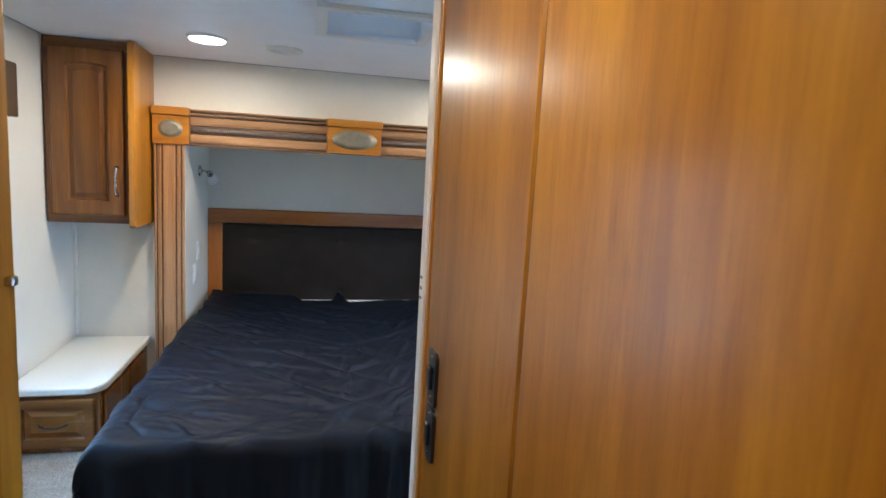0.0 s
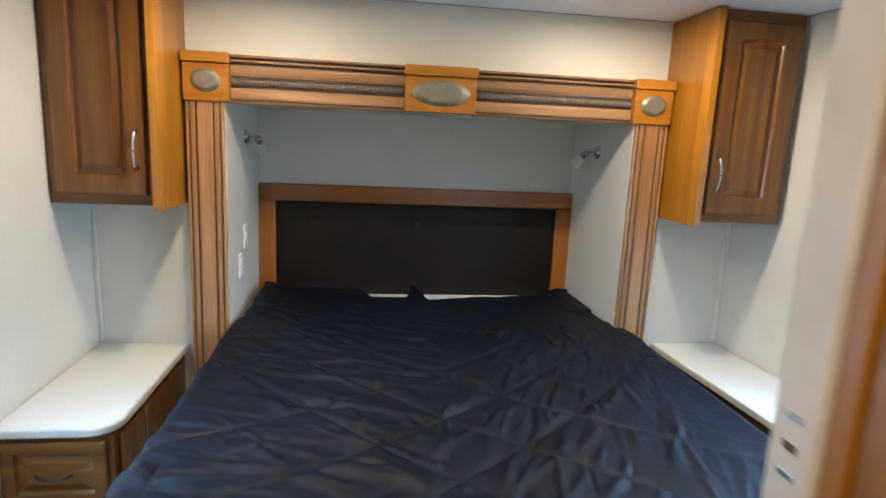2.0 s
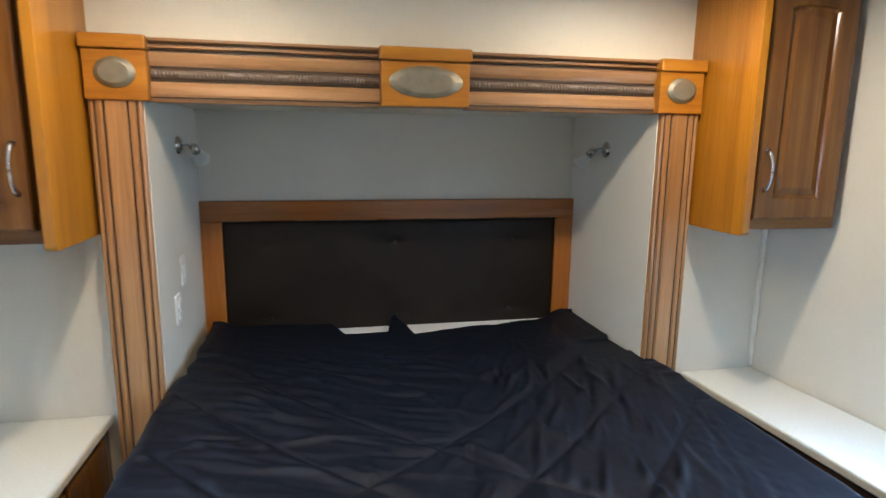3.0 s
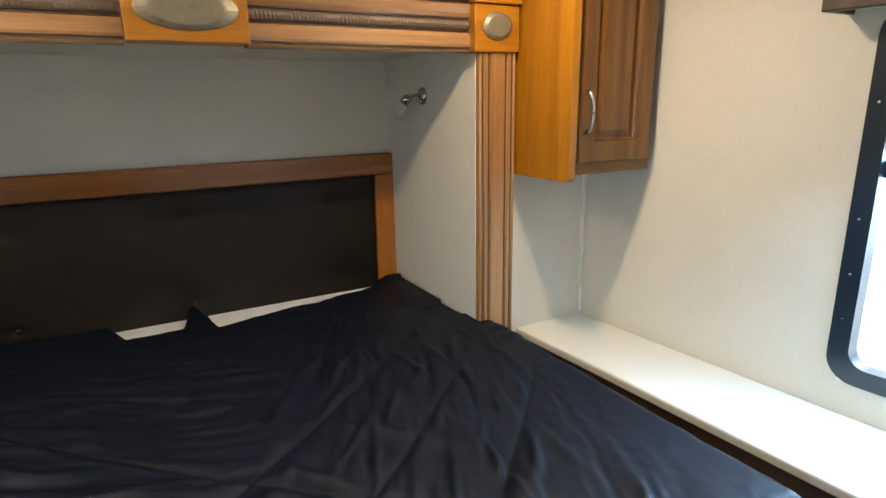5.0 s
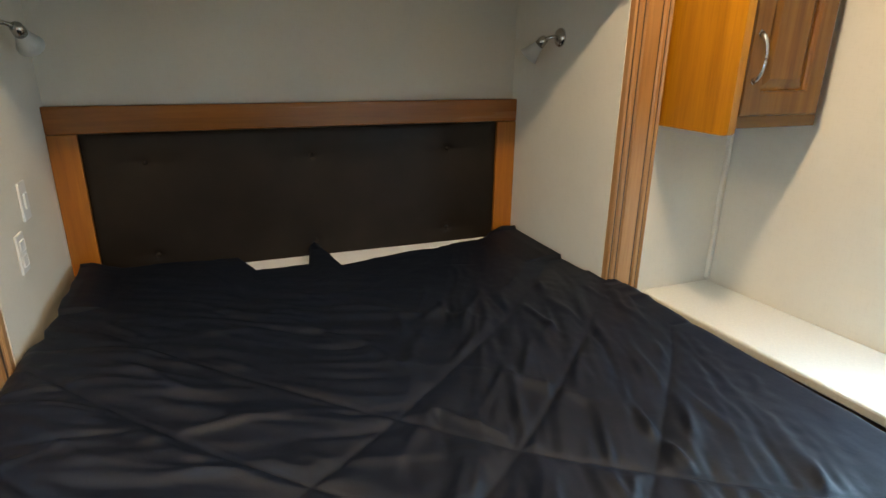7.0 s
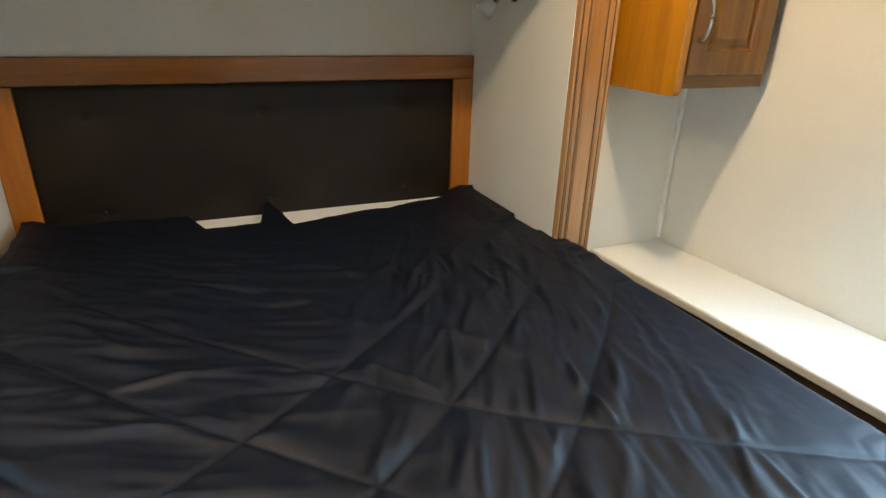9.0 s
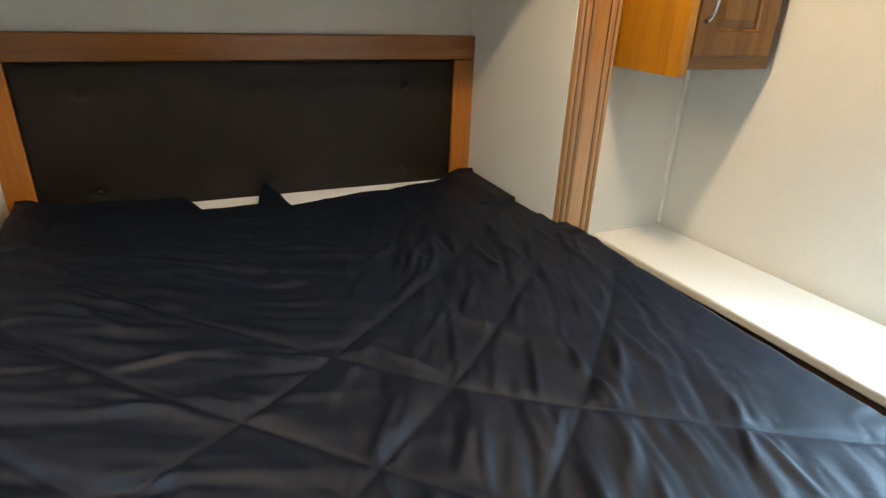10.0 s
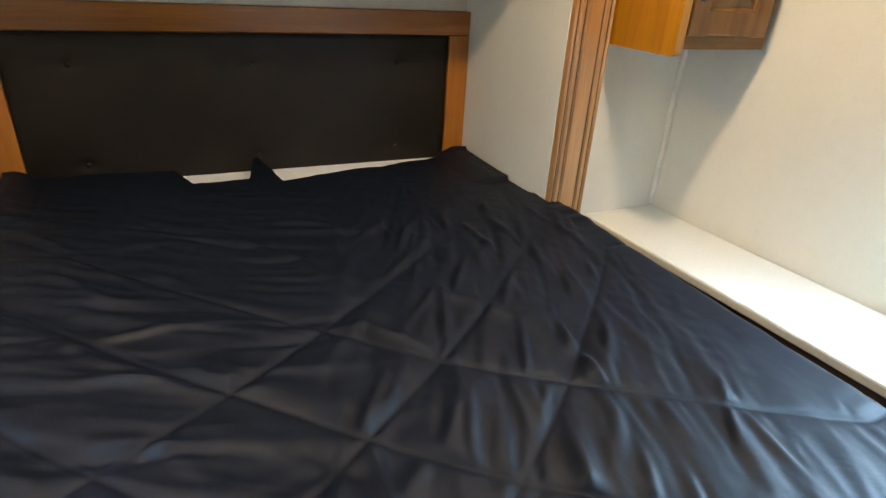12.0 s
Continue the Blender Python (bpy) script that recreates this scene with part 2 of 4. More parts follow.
def lathe(profile, m, seg=32, bm=None):
    """A profile of (radius, height) turned about z, placed by the matrix m."""
    bm = bm or bmesh.new()
    rings = []
    for r, h in profile:
        if r < 1e-6:
            rings.append([bm.verts.new(m @ Vector((0, 0, h)))])
        else:
            rings.append([bm.verts.new(m @ Vector((r * math.cos(2 * math.pi * i / seg), r * math.sin(2 * math.pi * i / seg), h))) for i in range(seg)])
    for a, b in zip(rings, rings[1:]):
        for i in range(seg):
            j = (i + 1) % seg
            if len(a) == 1 and len(b) == 1:
                continue
            if len(a) == 1:
                bm.faces.new((a[0], b[i], b[j]))
            elif len(b) == 1:
                bm.faces.new((a[i], a[j], b[0]))
            else:
                bm.faces.new((a[i], a[j], b[j], b[i]))
    return bm


def tube(points, radius, seg=10, bm=None):
    """A round rod along points; radius is a number or one for each point."""
    bm = bm or bmesh.new()
    pts = [Vector(p) for p in points]
    rad = radius if isinstance(radius, (list, tuple)) else [radius] * len(pts)
    rings = []
    for i, p in enumerate(pts):
        d = (pts[min(i + 1, len(pts) - 1)] - pts[max(i - 1, 0)]).normalized()
        q = d.to_track_quat("Z", "Y")
        rings.append([bm.verts.new(p + q @ Vector((rad[i] * math.cos(2 * math.pi * k / seg), rad[i] * math.sin(2 * math.pi * k / seg), 0))) for k in range(seg)])
    for a, b in zip(rings, rings[1:]):
        for k in range(seg):
            bm.faces.new((a[k], a[(k + 1) % seg], b[(k + 1) % seg], b[k]))
    bm.faces.new(rings[0]), bm.faces.new(rings[-1])
    return bm


def rounded(x0, x1, y0, y1, r, seg=6, corners=(1, 1, 1, 1)):
    """A rectangle's outline with round corners: (x0,y0), (x1,y0), (x1,y1), (x0,y1)."""
    out = []
    for (cx, cy, a0), on in zip(((x0 + r, y0 + r, 180), (x1 - r, y0 + r, 270), (x1 - r, y1 - r, 0), (x0 + r, y1 - r, 90)), corners):
        if on:
            out += [(cx + r * math.cos(radians(a0 + 90 * i / seg)), cy + r * math.sin(radians(a0 + 90 * i / seg))) for i in range(seg + 1)]
        else:
            out.append((x0 if a0 in (180, 90) else x1, y0 if a0 in (180, 270) else y1))
    return out


def structure(name, bm, material, label):
    return tagged(part(name, bm, material), label, name.split("_")[0], kind="structure")


# ---- the room's shell ----
XW, XE, YN, YS = -1.31, 1.318, 0.09, -1.953
DOOR_L, DOOR_R = -0.672, -0.006
NX, NTOP, NBACK = 0.801, 1.570, 0.70
T = 0.04
WIN_W, WIN_E = (-1.31, -0.73), (-1.41, -0.785)
WZ0, WZ1 = 0.690, 1.62

bm = box(XW - T, XE + T + 0.16, YS - T, YN + T, -0.05, 0.0)
box(-0.80, 0.09, -4.2, YS - T, -0.05, 0.0, bm=bm)
structure("floor", bm, M_CARPET, "speckled beige carpet on the lower floor")
structure("platform", box(XW, XE + 0.10, -1.29, YN, 0.004, 0.33, 0.008), M_CARPET, "raised step carpeted in speckled beige under the bed")
bm = box(XW - T, XE + T + 0.16, YS - T, -1.15, CEIL, CEIL + T)
box(-0.80, 0.09, -4.2, YS - T, CEIL, CEIL + T, bm=bm)
box(XW - T, XE + T + 0.16, -0.79, YN + T, CEIL, CEIL + T, bm=bm)
box(XW - T, -0.19, -1.15, -0.79, CEIL, CEIL + T, bm=bm)
box(0.17, XE + T + 0.16, -1.15, -0.79, CEIL, CEIL + T, bm=bm)
structure("ceiling", bm, M_CEIL, "white panelled ceiling board with a roof vent opening")
bm = box(XW, -NX, YN, YN + T, 0, CEIL)
box(NX, XE, YN, YN + T, 0, CEIL, bm=bm)
box(-NX, NX, YN, YN + T, NTOP, CEIL, bm=bm)
structure("wall_north", bm, M_WALL, "cream linen-textured wall round the bed alcove")
bm = box(-NX - T, -NX, YN + T, NBACK, 0.2, NTOP + T)
box(-NX + 0.0002, -NX + 0.003, 0.03, NBACK, 0.34, NTOP - 0.016, bm=bm)
structure("wall_alcove_west", bm, M_WALL, "cream linen-textured side wall of the bed alcove")
bm = box(NX, NX + T, YN + T, NBACK, 0.2, NTOP + T)
box(NX - 0.003, NX - 0.0002, 0.03, NBACK, 0.34, NTOP - 0.016, bm=bm)
structure("wall_alcove_east", bm, M_WALL, "cream linen-textured side wall of the bed alcove")
structure("wall_alcove_north", box(-NX - T, NX + T, NBACK, NBACK + T, 0.2, NTOP + T), M_WALL, "cream linen-textured back wall of the bed alcove")
structure("ceiling_alcove", box(-NX, NX, YN + T, NBACK, NTOP, NTOP + T), M_WALL, "low cream ceiling over the bed alcove")
structure("floor_alcove", box(-NX, NX, YN + T, NBACK, 0.2, 0.33), M_BASE, "dark board floor of the bed alcove")


def wall_with_window(x0, x1, wy):
    bm = box(x0, x1, YS, wy[0], 0, CEIL)
    box(x0, x1, wy[1], YN + T, 0, CEIL, bm=bm)
    box(x0, x1, wy[0], wy[1], 0, WZ0, bm=bm)
    box(x0, x1, wy[0], wy[1], WZ1, CEIL, bm=bm)
    return bm


SKEW[0] = 0.08
structure("wall_east", wall_with_window(XE, XE + T, (WIN_E[0] + 0.03, WIN_E[1] - 0.03)), M_WALL, "cream linen-textured wall with a window")
SKEW[0] = 0.0
structure("wall_west", wall_with_window(XW - T, XW, (WIN_W[0] + 0.03, WIN_W[1] - 0.03)), M_WALL, "cream linen-textured wall with a window")
bm = box(XW, DOOR_L - 0.03, YS - T, YS, 0, CEIL)
box(DOOR_R + 0.03, XE + 0.16, YS - T, YS, 0, CEIL, bm=bm)
structure("wall_south", bm, M_WALL, "cream wall either side of the bedroom doorway")
structure("trim_panel_joint", box(0.0235, 0.0498, -2.3828, -2.3767, 0.002, CEIL - 0.002), M_GAP, "dark joint between two timber panels")
structure("wall_hall_end", box(-0.70, 0.05, -4.2, -4.2 + T, 0, CEIL), M_WALL, "cream wall at the end of the hall")
structure("trim_ceiling_north", box(XW, XE, YN - 0.006, YN, CEIL - 0.0035, CEIL), M_SEAM, "thin grey joint between wall and ceiling")
SKEW[0] = 0.08
structure("trim_ceiling_east", box(XE - 0.006, XE, YS, YN - 0.006, CEIL - 0.0035, CEIL), M_SEAM, "thin grey joint between wall and ceiling")
SKEW[0] = 0.0
structure("trim_ceiling_west", box(XW, XW + 0.006, YS, YN - 0.006, CEIL - 0.0035, CEIL), M_SEAM, "thin grey joint between wall and ceiling")
structure("trim_corner_east", box(XE - 0.016, XE, YN - 0.016, YN, 0.61, 1.19, 0.004), M_TRIMW, "cream corner moulding strip")
structure("trim_corner_west", box(XW, XW + 0.016, YN - 0.016, YN, 0.61, 1.19, 0.004), M_TRIMW, "cream corner moulding strip")

# hall side with its glossy timber panels, running back from the bedroom doorway
hall = structure("wall_hall_east", box(0.05, 0.09, -4.2, YS - T - 0.003, 0, CEIL), M_PANEL, "glossy orange-brown timber panelled hall wall")


def hall_panel(y0, y1, x0, x1):
    """An upright panel whose face runs from (x0, y0) to (x1, y1)."""
    out = [(x0, y0 + 0.003), (x0 + 0.003, y0), (0.05, y0), (0.05, y1), (x1 + 0.003, y1), (x1, y1 - 0.003)]
    return prism(out, "z", 0.002, CEIL - 0.002)


part("panel", hall_panel(-2.3765, -1.9945, 0.020, -0.005), M_PANEL, hall)
part("panel", hall_panel(-3.40, -2.383, 0.046, 0.0205), M_PANEL, hall)
jamb = structure("door_jamb_east", prism(rounded(-0.0145, 0.0455, -1.976, -1.940, 0.003), "z", 0.002, CEIL - 0.002), M_TRIMW, "cream painted door jamb edge")
part("edge_strip", prism(rounded(-0.0095, 0.0455, -1.994, -1.9765, 0.003), "z", 0.002, CEIL - 0.002), M_SIDE, jamb, "orange timber edge strip")
jamb_w = structure("door_jamb_west", prism(rounded(-0.70, DOOR_L, -2.023, YS + 0.005, 0.006), "z", 0.002, CEIL - 0.002), M_PANEL, "orange-brown timber door jamb")
part("latch_keeper", box(-0.674, -0.660, -1.985, -1.965, 1.280, 1.296, 0.003), M_NICKEL, jamb_w, "small bright metal latch keeper")
structure("wall_hall_west", box(-0.76, -0.7005, -4.2, -1.957, 0, CEIL), M_PANEL, "glossy orange-brown timber panelled hall wall")

# ---- windows ----


def window(s, xf, wy, number):
    """A black-framed window with round corners in a side wall whose inner face is at xf; s is +1 on the east side."""
    y0, y1 = wy
    w = thing("window_%d" % number, "black-framed window with rounded corners and a lowered upper shade", "window", (xf, (y0 + y1) / 2, WZ0), kind="structure")
    bm = bmesh.new()
    outer, inner = rounded(y0, y1, WZ0, WZ1, 0.07, 8), rounded(y0 + 0.05, y1 - 0.05, WZ0 + 0.05, WZ1 - 0.05, 0.045, 8)
    rings = []
    for out, x in ((outer, xf + s * 0.002), (outer, xf - s * 0.010), (inner, xf - s * 0.014), (inner, xf + s * 0.030)):
        rings.append([bm.verts.new((x, p, q)) for p, q in out])
    k = len(outer)
    for a, b in zip(rings, rings[1:]):
        for i in range(k):
            bm.faces.new((a[i], a[(i + 1) % k], b[(i + 1) % k], b[i]))
    fr = part("window_frame", bm, M_WINFR, w, "black plastic frame", smooth=False)
    pane = part("pane", box(xf + s * 0.020, xf + s * 0.024, y0 + 0.04, y1 - 0.04, WZ0 + 0.04, WZ1 - 0.04), M_PANE, w)
    pane.visible_shadow = False
    part("meeting_rail", box(min(xf - s * 0.004, xf + s * 0.018), max(xf - s * 0.004, xf + s * 0.018), y0 + 0.052, y1 - 0.052, 1.225, 1.265, 0.004), M_WINFR, w)
    for zz in (0.86, 0.98, 1.12, 1.40):
        for yy in (y0 + 0.024, y1 - 0.024):
            part("screw", lathe([(0.0045, 0), (0.0035, 0.002), (0, 0.0024)], pose(xf - s * 0.0115, yy, zz, 0, -90 * s, 0), 8), M_NICKEL, w)
    return w


SKEW[0] = 0.08
window(1, XE, WIN_E, 1)
SKEW[0] = 0.0
window(-1, XW, WIN_W, 2)


def valance(s, xf, y0, y1):
    v = thing("window_valance", "dark timber box valance above the window", "valance", (xf, (y0 + y1) / 2, 1.60), group="window valances")
    f0, f1 = sorted((xf - s * 0.100, xf - s * 0.118))
    part("front_board", box(f0, f1, y0, y1, 1.60, 1.78, 0.004), M_VAL, v)
    part("end_board", box(*sorted((xf - s * 0.001, xf - s * 0.0995)), y1 - 0.016, y1, 1.60, 1.78, 0.003), M_VAL, v)
    part("end_board", box(*sorted((xf - s * 0.001, xf - s * 0.0995)), y0, y0 + 0.016, 1.60, 1.78, 0.003), M_VAL, v)
    part("top_board", box(*sorted((xf - s * 0.001, xf - s * 0.0995)), y0 + 0.0165, y1 - 0.0165, 1.764, 1.78), M_VAL, v)
    part("rolled_blind", box(*sorted((xf - s * 0.02, xf - s * 0.085)), y0 + 0.03, y1 - 0.03, 1.605, 1.68, 0.02, 3), M_TOP, v, "cream rolled blind")
    return v


SKEW[0] = 0.08
valance(1, XE, WIN_E[0] - 0.04, WIN_E[1] + 0.075)
SKEW[0] = 0.0
valance(-1, XW, WIN_W[0] - 0.04, WIN_W[1] + 0.045)

# ---- bed surround ----


def fluted(w, depth, grooves, gw, gd):
    """The outline, across (p) and out (q), of a board with shallow grooves in its face."""
    out = [(-w / 2, 0), (-w / 2, depth - 0.004), (-w / 2 + 0.004, depth)]
    for c in grooves:
        out += [(c - gw, depth), (c - gw * 0.5, depth - gd * 0.75), (c, depth - gd), (c + gw * 0.5, depth - gd * 0.75), (c + gw, depth)]
    return out + [(w / 2 - 0.004, depth), (w / 2, depth - 0.004), (w / 2, 0)]


def bed_surround():
    YF = YN - 0.020
    b = thing("bed_surround", "carved timber surround with fluted pilasters and metal medallions", "surround", (0, YN, 0.6))
    zt, zb = 1.726, 1.556
    for s in (-1, 1):
        cx = s * 0.8675
        prof = fluted(0.134, 0.084, (-0.054, -0.031, 0.031, 0.054), 0.0065, 0.007)
        pil = part("pilaster", prism([(cx + p, YN - q) for p, q in prof], "z", 0.34, zb), M_PIL, b, "fluted pale-brown pilaster")
        for g in (-0.031, 0.031):
            part("groove_line", box(cx + g - 0.0022, cx + g + 0.0022, YN - 0.0785, YN - 0.0765, 0.345, zb - 0.002), M_GLAZE, pil)
        for g in (-0.054, 0.054):
            part("groove_line", box(cx + g - 0.0018, cx + g + 0.0018, YN - 0.0785, YN - 0.0765, 0.345, zb - 0.002), M_GLAZE, pil)
    # the long cornice: a moulded profile between the blocks
    def cornice(x0, x1):
        z0, tall = zb - 0.002, 1.095
        prof = [(0, z0), (0.036, z0), (0.040, z0 + 0.004 * tall), (0.040, z0 + 0.010 * tall), (0.046, z0 + 0.014 * tall), (0.048, z0 + 0.020 * tall), (0.046, z0 + 0.040 * tall), (0.040, z0 + 0.050 * tall), (0.034, z0 + 0.054 * tall),
                (0.034, z0 + 0.086 * tall), (0.040, z0 + 0.090 * tall), (0.046, z0 + 0.100 * tall), (0.050, z0 + 0.116 * tall), (0.050, z0 + 0.122 * tall), (0.040, z0 + 0.125 * tall), (0.040, z0 + 0.130 * tall), (0.056, z0 + 0.134 * tall),
                (0.056, z0 + 0.139 * tall), (0.046, z0 + 0.141 * tall), (0.046, z0 + 0.145 * tall), (0.064, z0 + 0.149 * tall), (0.064, z0 + 0.156 * tall), (0, z0 + 0.156 * tall)]
        c = part("cornice", prism([(YN if q == 0 else YF - q, z) for q, z in prof], "x", x0, x1), M_BEAM, b, "moulded brown cornice board")
        for zz, q in ((z0 + 0.0525 * tall, 0.036), (z0 + 0.088 * tall, 0.037), (z0 + 0.1275 * tall, 0.0405), (z0 + 0.143 * tall, 0.0465), (z0 + 0.012 * tall, 0.0425)):
            part("groove_line", box(x0 + 0.001, x1 - 0.001, YF - q - 0.003, YF - q, zz - 0.0025, zz + 0.0025), M_GLAZE, c)
        part("carved_band", rope_band(x0 + 0.001, x1 - 0.001, YF - 0.034, z0 + 0.070 * tall, 0.015), M_ROPE, c, "dark rope-carved band", smooth=False)

    def rope_band(x0, x1, y, z, r):
        """A half round strip carved with slanting grooves."""
        bm = bmesh.new()
        nx, na = int((x1 - x0) / 0.0020), 7
        rows = []
        for i in range(nx + 1):
            x = x0 + (x1 - x0) * i / nx
            row = []
            for j in range(na):
                a = math.pi * j / (na - 1)
                zz = -math.cos(a)
                wave = math.sin((x * 1.0 - zz * r * 1.3) * 2 * math.pi / 0.0105)
                gate = 1 if math.sin(x * 2 * math.pi / 0.13) > -0.7 else 0.2
                rr = r * (1 + 0.07 * wave * math.sin(a) * gate)
                row.append(bm.verts.new((x, y - rr * 0.75 * math.sin(a), z + rr * zz)))
            rows.append(row)
        for p, q in zip(rows, rows[1:]):
            for j in range(na - 1):
                bm.faces.new((p[j], p[j + 1], q[j + 1], q[j]))
        return bm

    cornice(-0.777, -0.136)
    cornice(0.136, 0.777)
    for cx, w, low, tw in ((-0.858, 0.160, zb, 0.168), (0.858, 0.160, zb, 0.168), (0.0, 0.270, zb + 0.002, 0.282)):
        blk = part("block", box(cx - w / 2, cx + w / 2, YF - 0.072, YN, low, zt - 0.036, 0.003), M_BLOCK, b, "bright orange timber block")
        part("block_cap", box(cx - tw / 2, cx + tw / 2, YF - 0.084, YN, zt - 0.0355, zt + 0.003, 0.006), M_BLOCK, b, "bright orange timber cap")
        rx, rz = (0.053, 0.041) if w < 0.2 else (0.113, 0.047)
        prof = [(1.0, 0.0), (1.0, 0.2), (0.97, 0.36), (0.76, 0.90), (0.70, 0.98), (0.5, 1.0), (0.0, 1.0)]
        m = pose(cx, YF - 0.0722, (low + zt - 0.036) / 2 + 0.006, 90) @ Matrix.Diagonal((rx, rz, 0.013, 1))
        part("medallion", lathe(prof, m, 24), M_MEDAL, blk, "oval aged pewter medallion with a bevelled rim")
    return b


bed_surround()

# ---- headboard ----


def headboard():
    h = thing("headboard", "dark brown buttoned leather headboard in an orange timber frame", "headboard", (0, NBACK, 0.62))
    yf, x1, zt = 0.658, 0.7975, 1.211
    part("top_rail", box(-x1, x1, yf, NBACK, zt - 0.084, zt, 0.004), M_HEAD, h, "orange timber rail")
    for s in (-1, 1):
        part("stile", box(*sorted((s * x1, s * 0.715)), yf, NBACK, 0.40, zt - 0.0845, 0.004), M_HEADZ, h, "orange timber stile")
    nx, nz = 150, 80
    buttons = [(bx, bz) for bx in (-0.54, -0.01, 0.51) for bz in (0.714, 1.03)]
    bm = bmesh.new()
    rows = []
    for j in range(nz + 1):
        z = 0.45 + (zt - 0.086 - 0.45) * j / nz
        row = []
        for i in range(nx + 1):
            x = -0.714 + 1.428 * i / nx
            e = min(0.714 - abs(x), (zt - 0.086 - z) * 1.0)
            y = yf + 0.012 - 0.012 * min(1, e / 0.05) ** 0.5
            for bx, bz in buttons:
                d = math.hypot(x - bx, z - bz)
                y += 0.007 * math.exp(-(d / 0.016) ** 2) + 0.003 * math.exp(-(d / 0.07) ** 2)
                fold = math.exp(-((z - bz - 0.004 * math.sin(x * 30)) / 0.010) ** 2) * math.exp(-((x - bx) / 0.10) ** 2)
                y += 0.0015 * fold
            y += 0.0012 * noise.noise(Vector((x * 7, 0.3, z * 9)))
            row.append(bm.verts.new((x, y, z)))
        rows.append(row)
    for p, q in zip(rows, rows[1:]):
        for i in range(nx):
            bm.faces.new((p[i], p[i + 1], q[i + 1], q[i]))
    pan = part("leather_panel", bm, M_LEATHER, h, "dark brown leather panel", smooth=True)
    for bx, bz in buttons:
        part("button", lathe([(0.0095, 0), (0.009, 0.002), (0.006, 0.0042), (0, 0.005)], pose(bx, yf + 0.0105, bz, 90), 16), M_LEATHER, pan, smooth=True)


headboard()

# ---- bed and its cover ----
FOOT, TOP = -1.362, 0.715


def bed():
    b = thing("bed", "queen bed with a white sheeted mattress in the alcove", "bed", (0, -0.3, 0.33))
    part("base", box(-0.74, 0.74, FOOT + 0.12, 0.64, 0.33, 0.46, 0.006), M_BASE, b, "dark board base")
    part("mattress", box(-0.765, 0.765, FOOT + 0.05, 0.660, 0.461, 0.661, 0.015, 4), M_SHEET, b, "white sheeted mattress", smooth=True)


bed()

LAT = (-0.043, -0.794, 0.187, 0.151)


BORDER = ((-0.72, -1.0), (-0.72, -1.2), (-0.66, -1.29), (-0.56, -1.315), (-0.48, -1.29), (-0.35, -1.22), (-0.2, -1.11))


def crease(x, y, cx, cy, ang, length, width):
    dx, dy = x - cx, y - cy
    c, s = math.cos(radians(ang)), math.sin(radians(ang))
    a, b = dx * c + dy * s, -dx * s + dy * c
    b += 0.012 * math.sin(a * 11 + cx * 40)
    return math.exp(-(a / length) ** 2) * math.exp(-(b / width) ** 2)


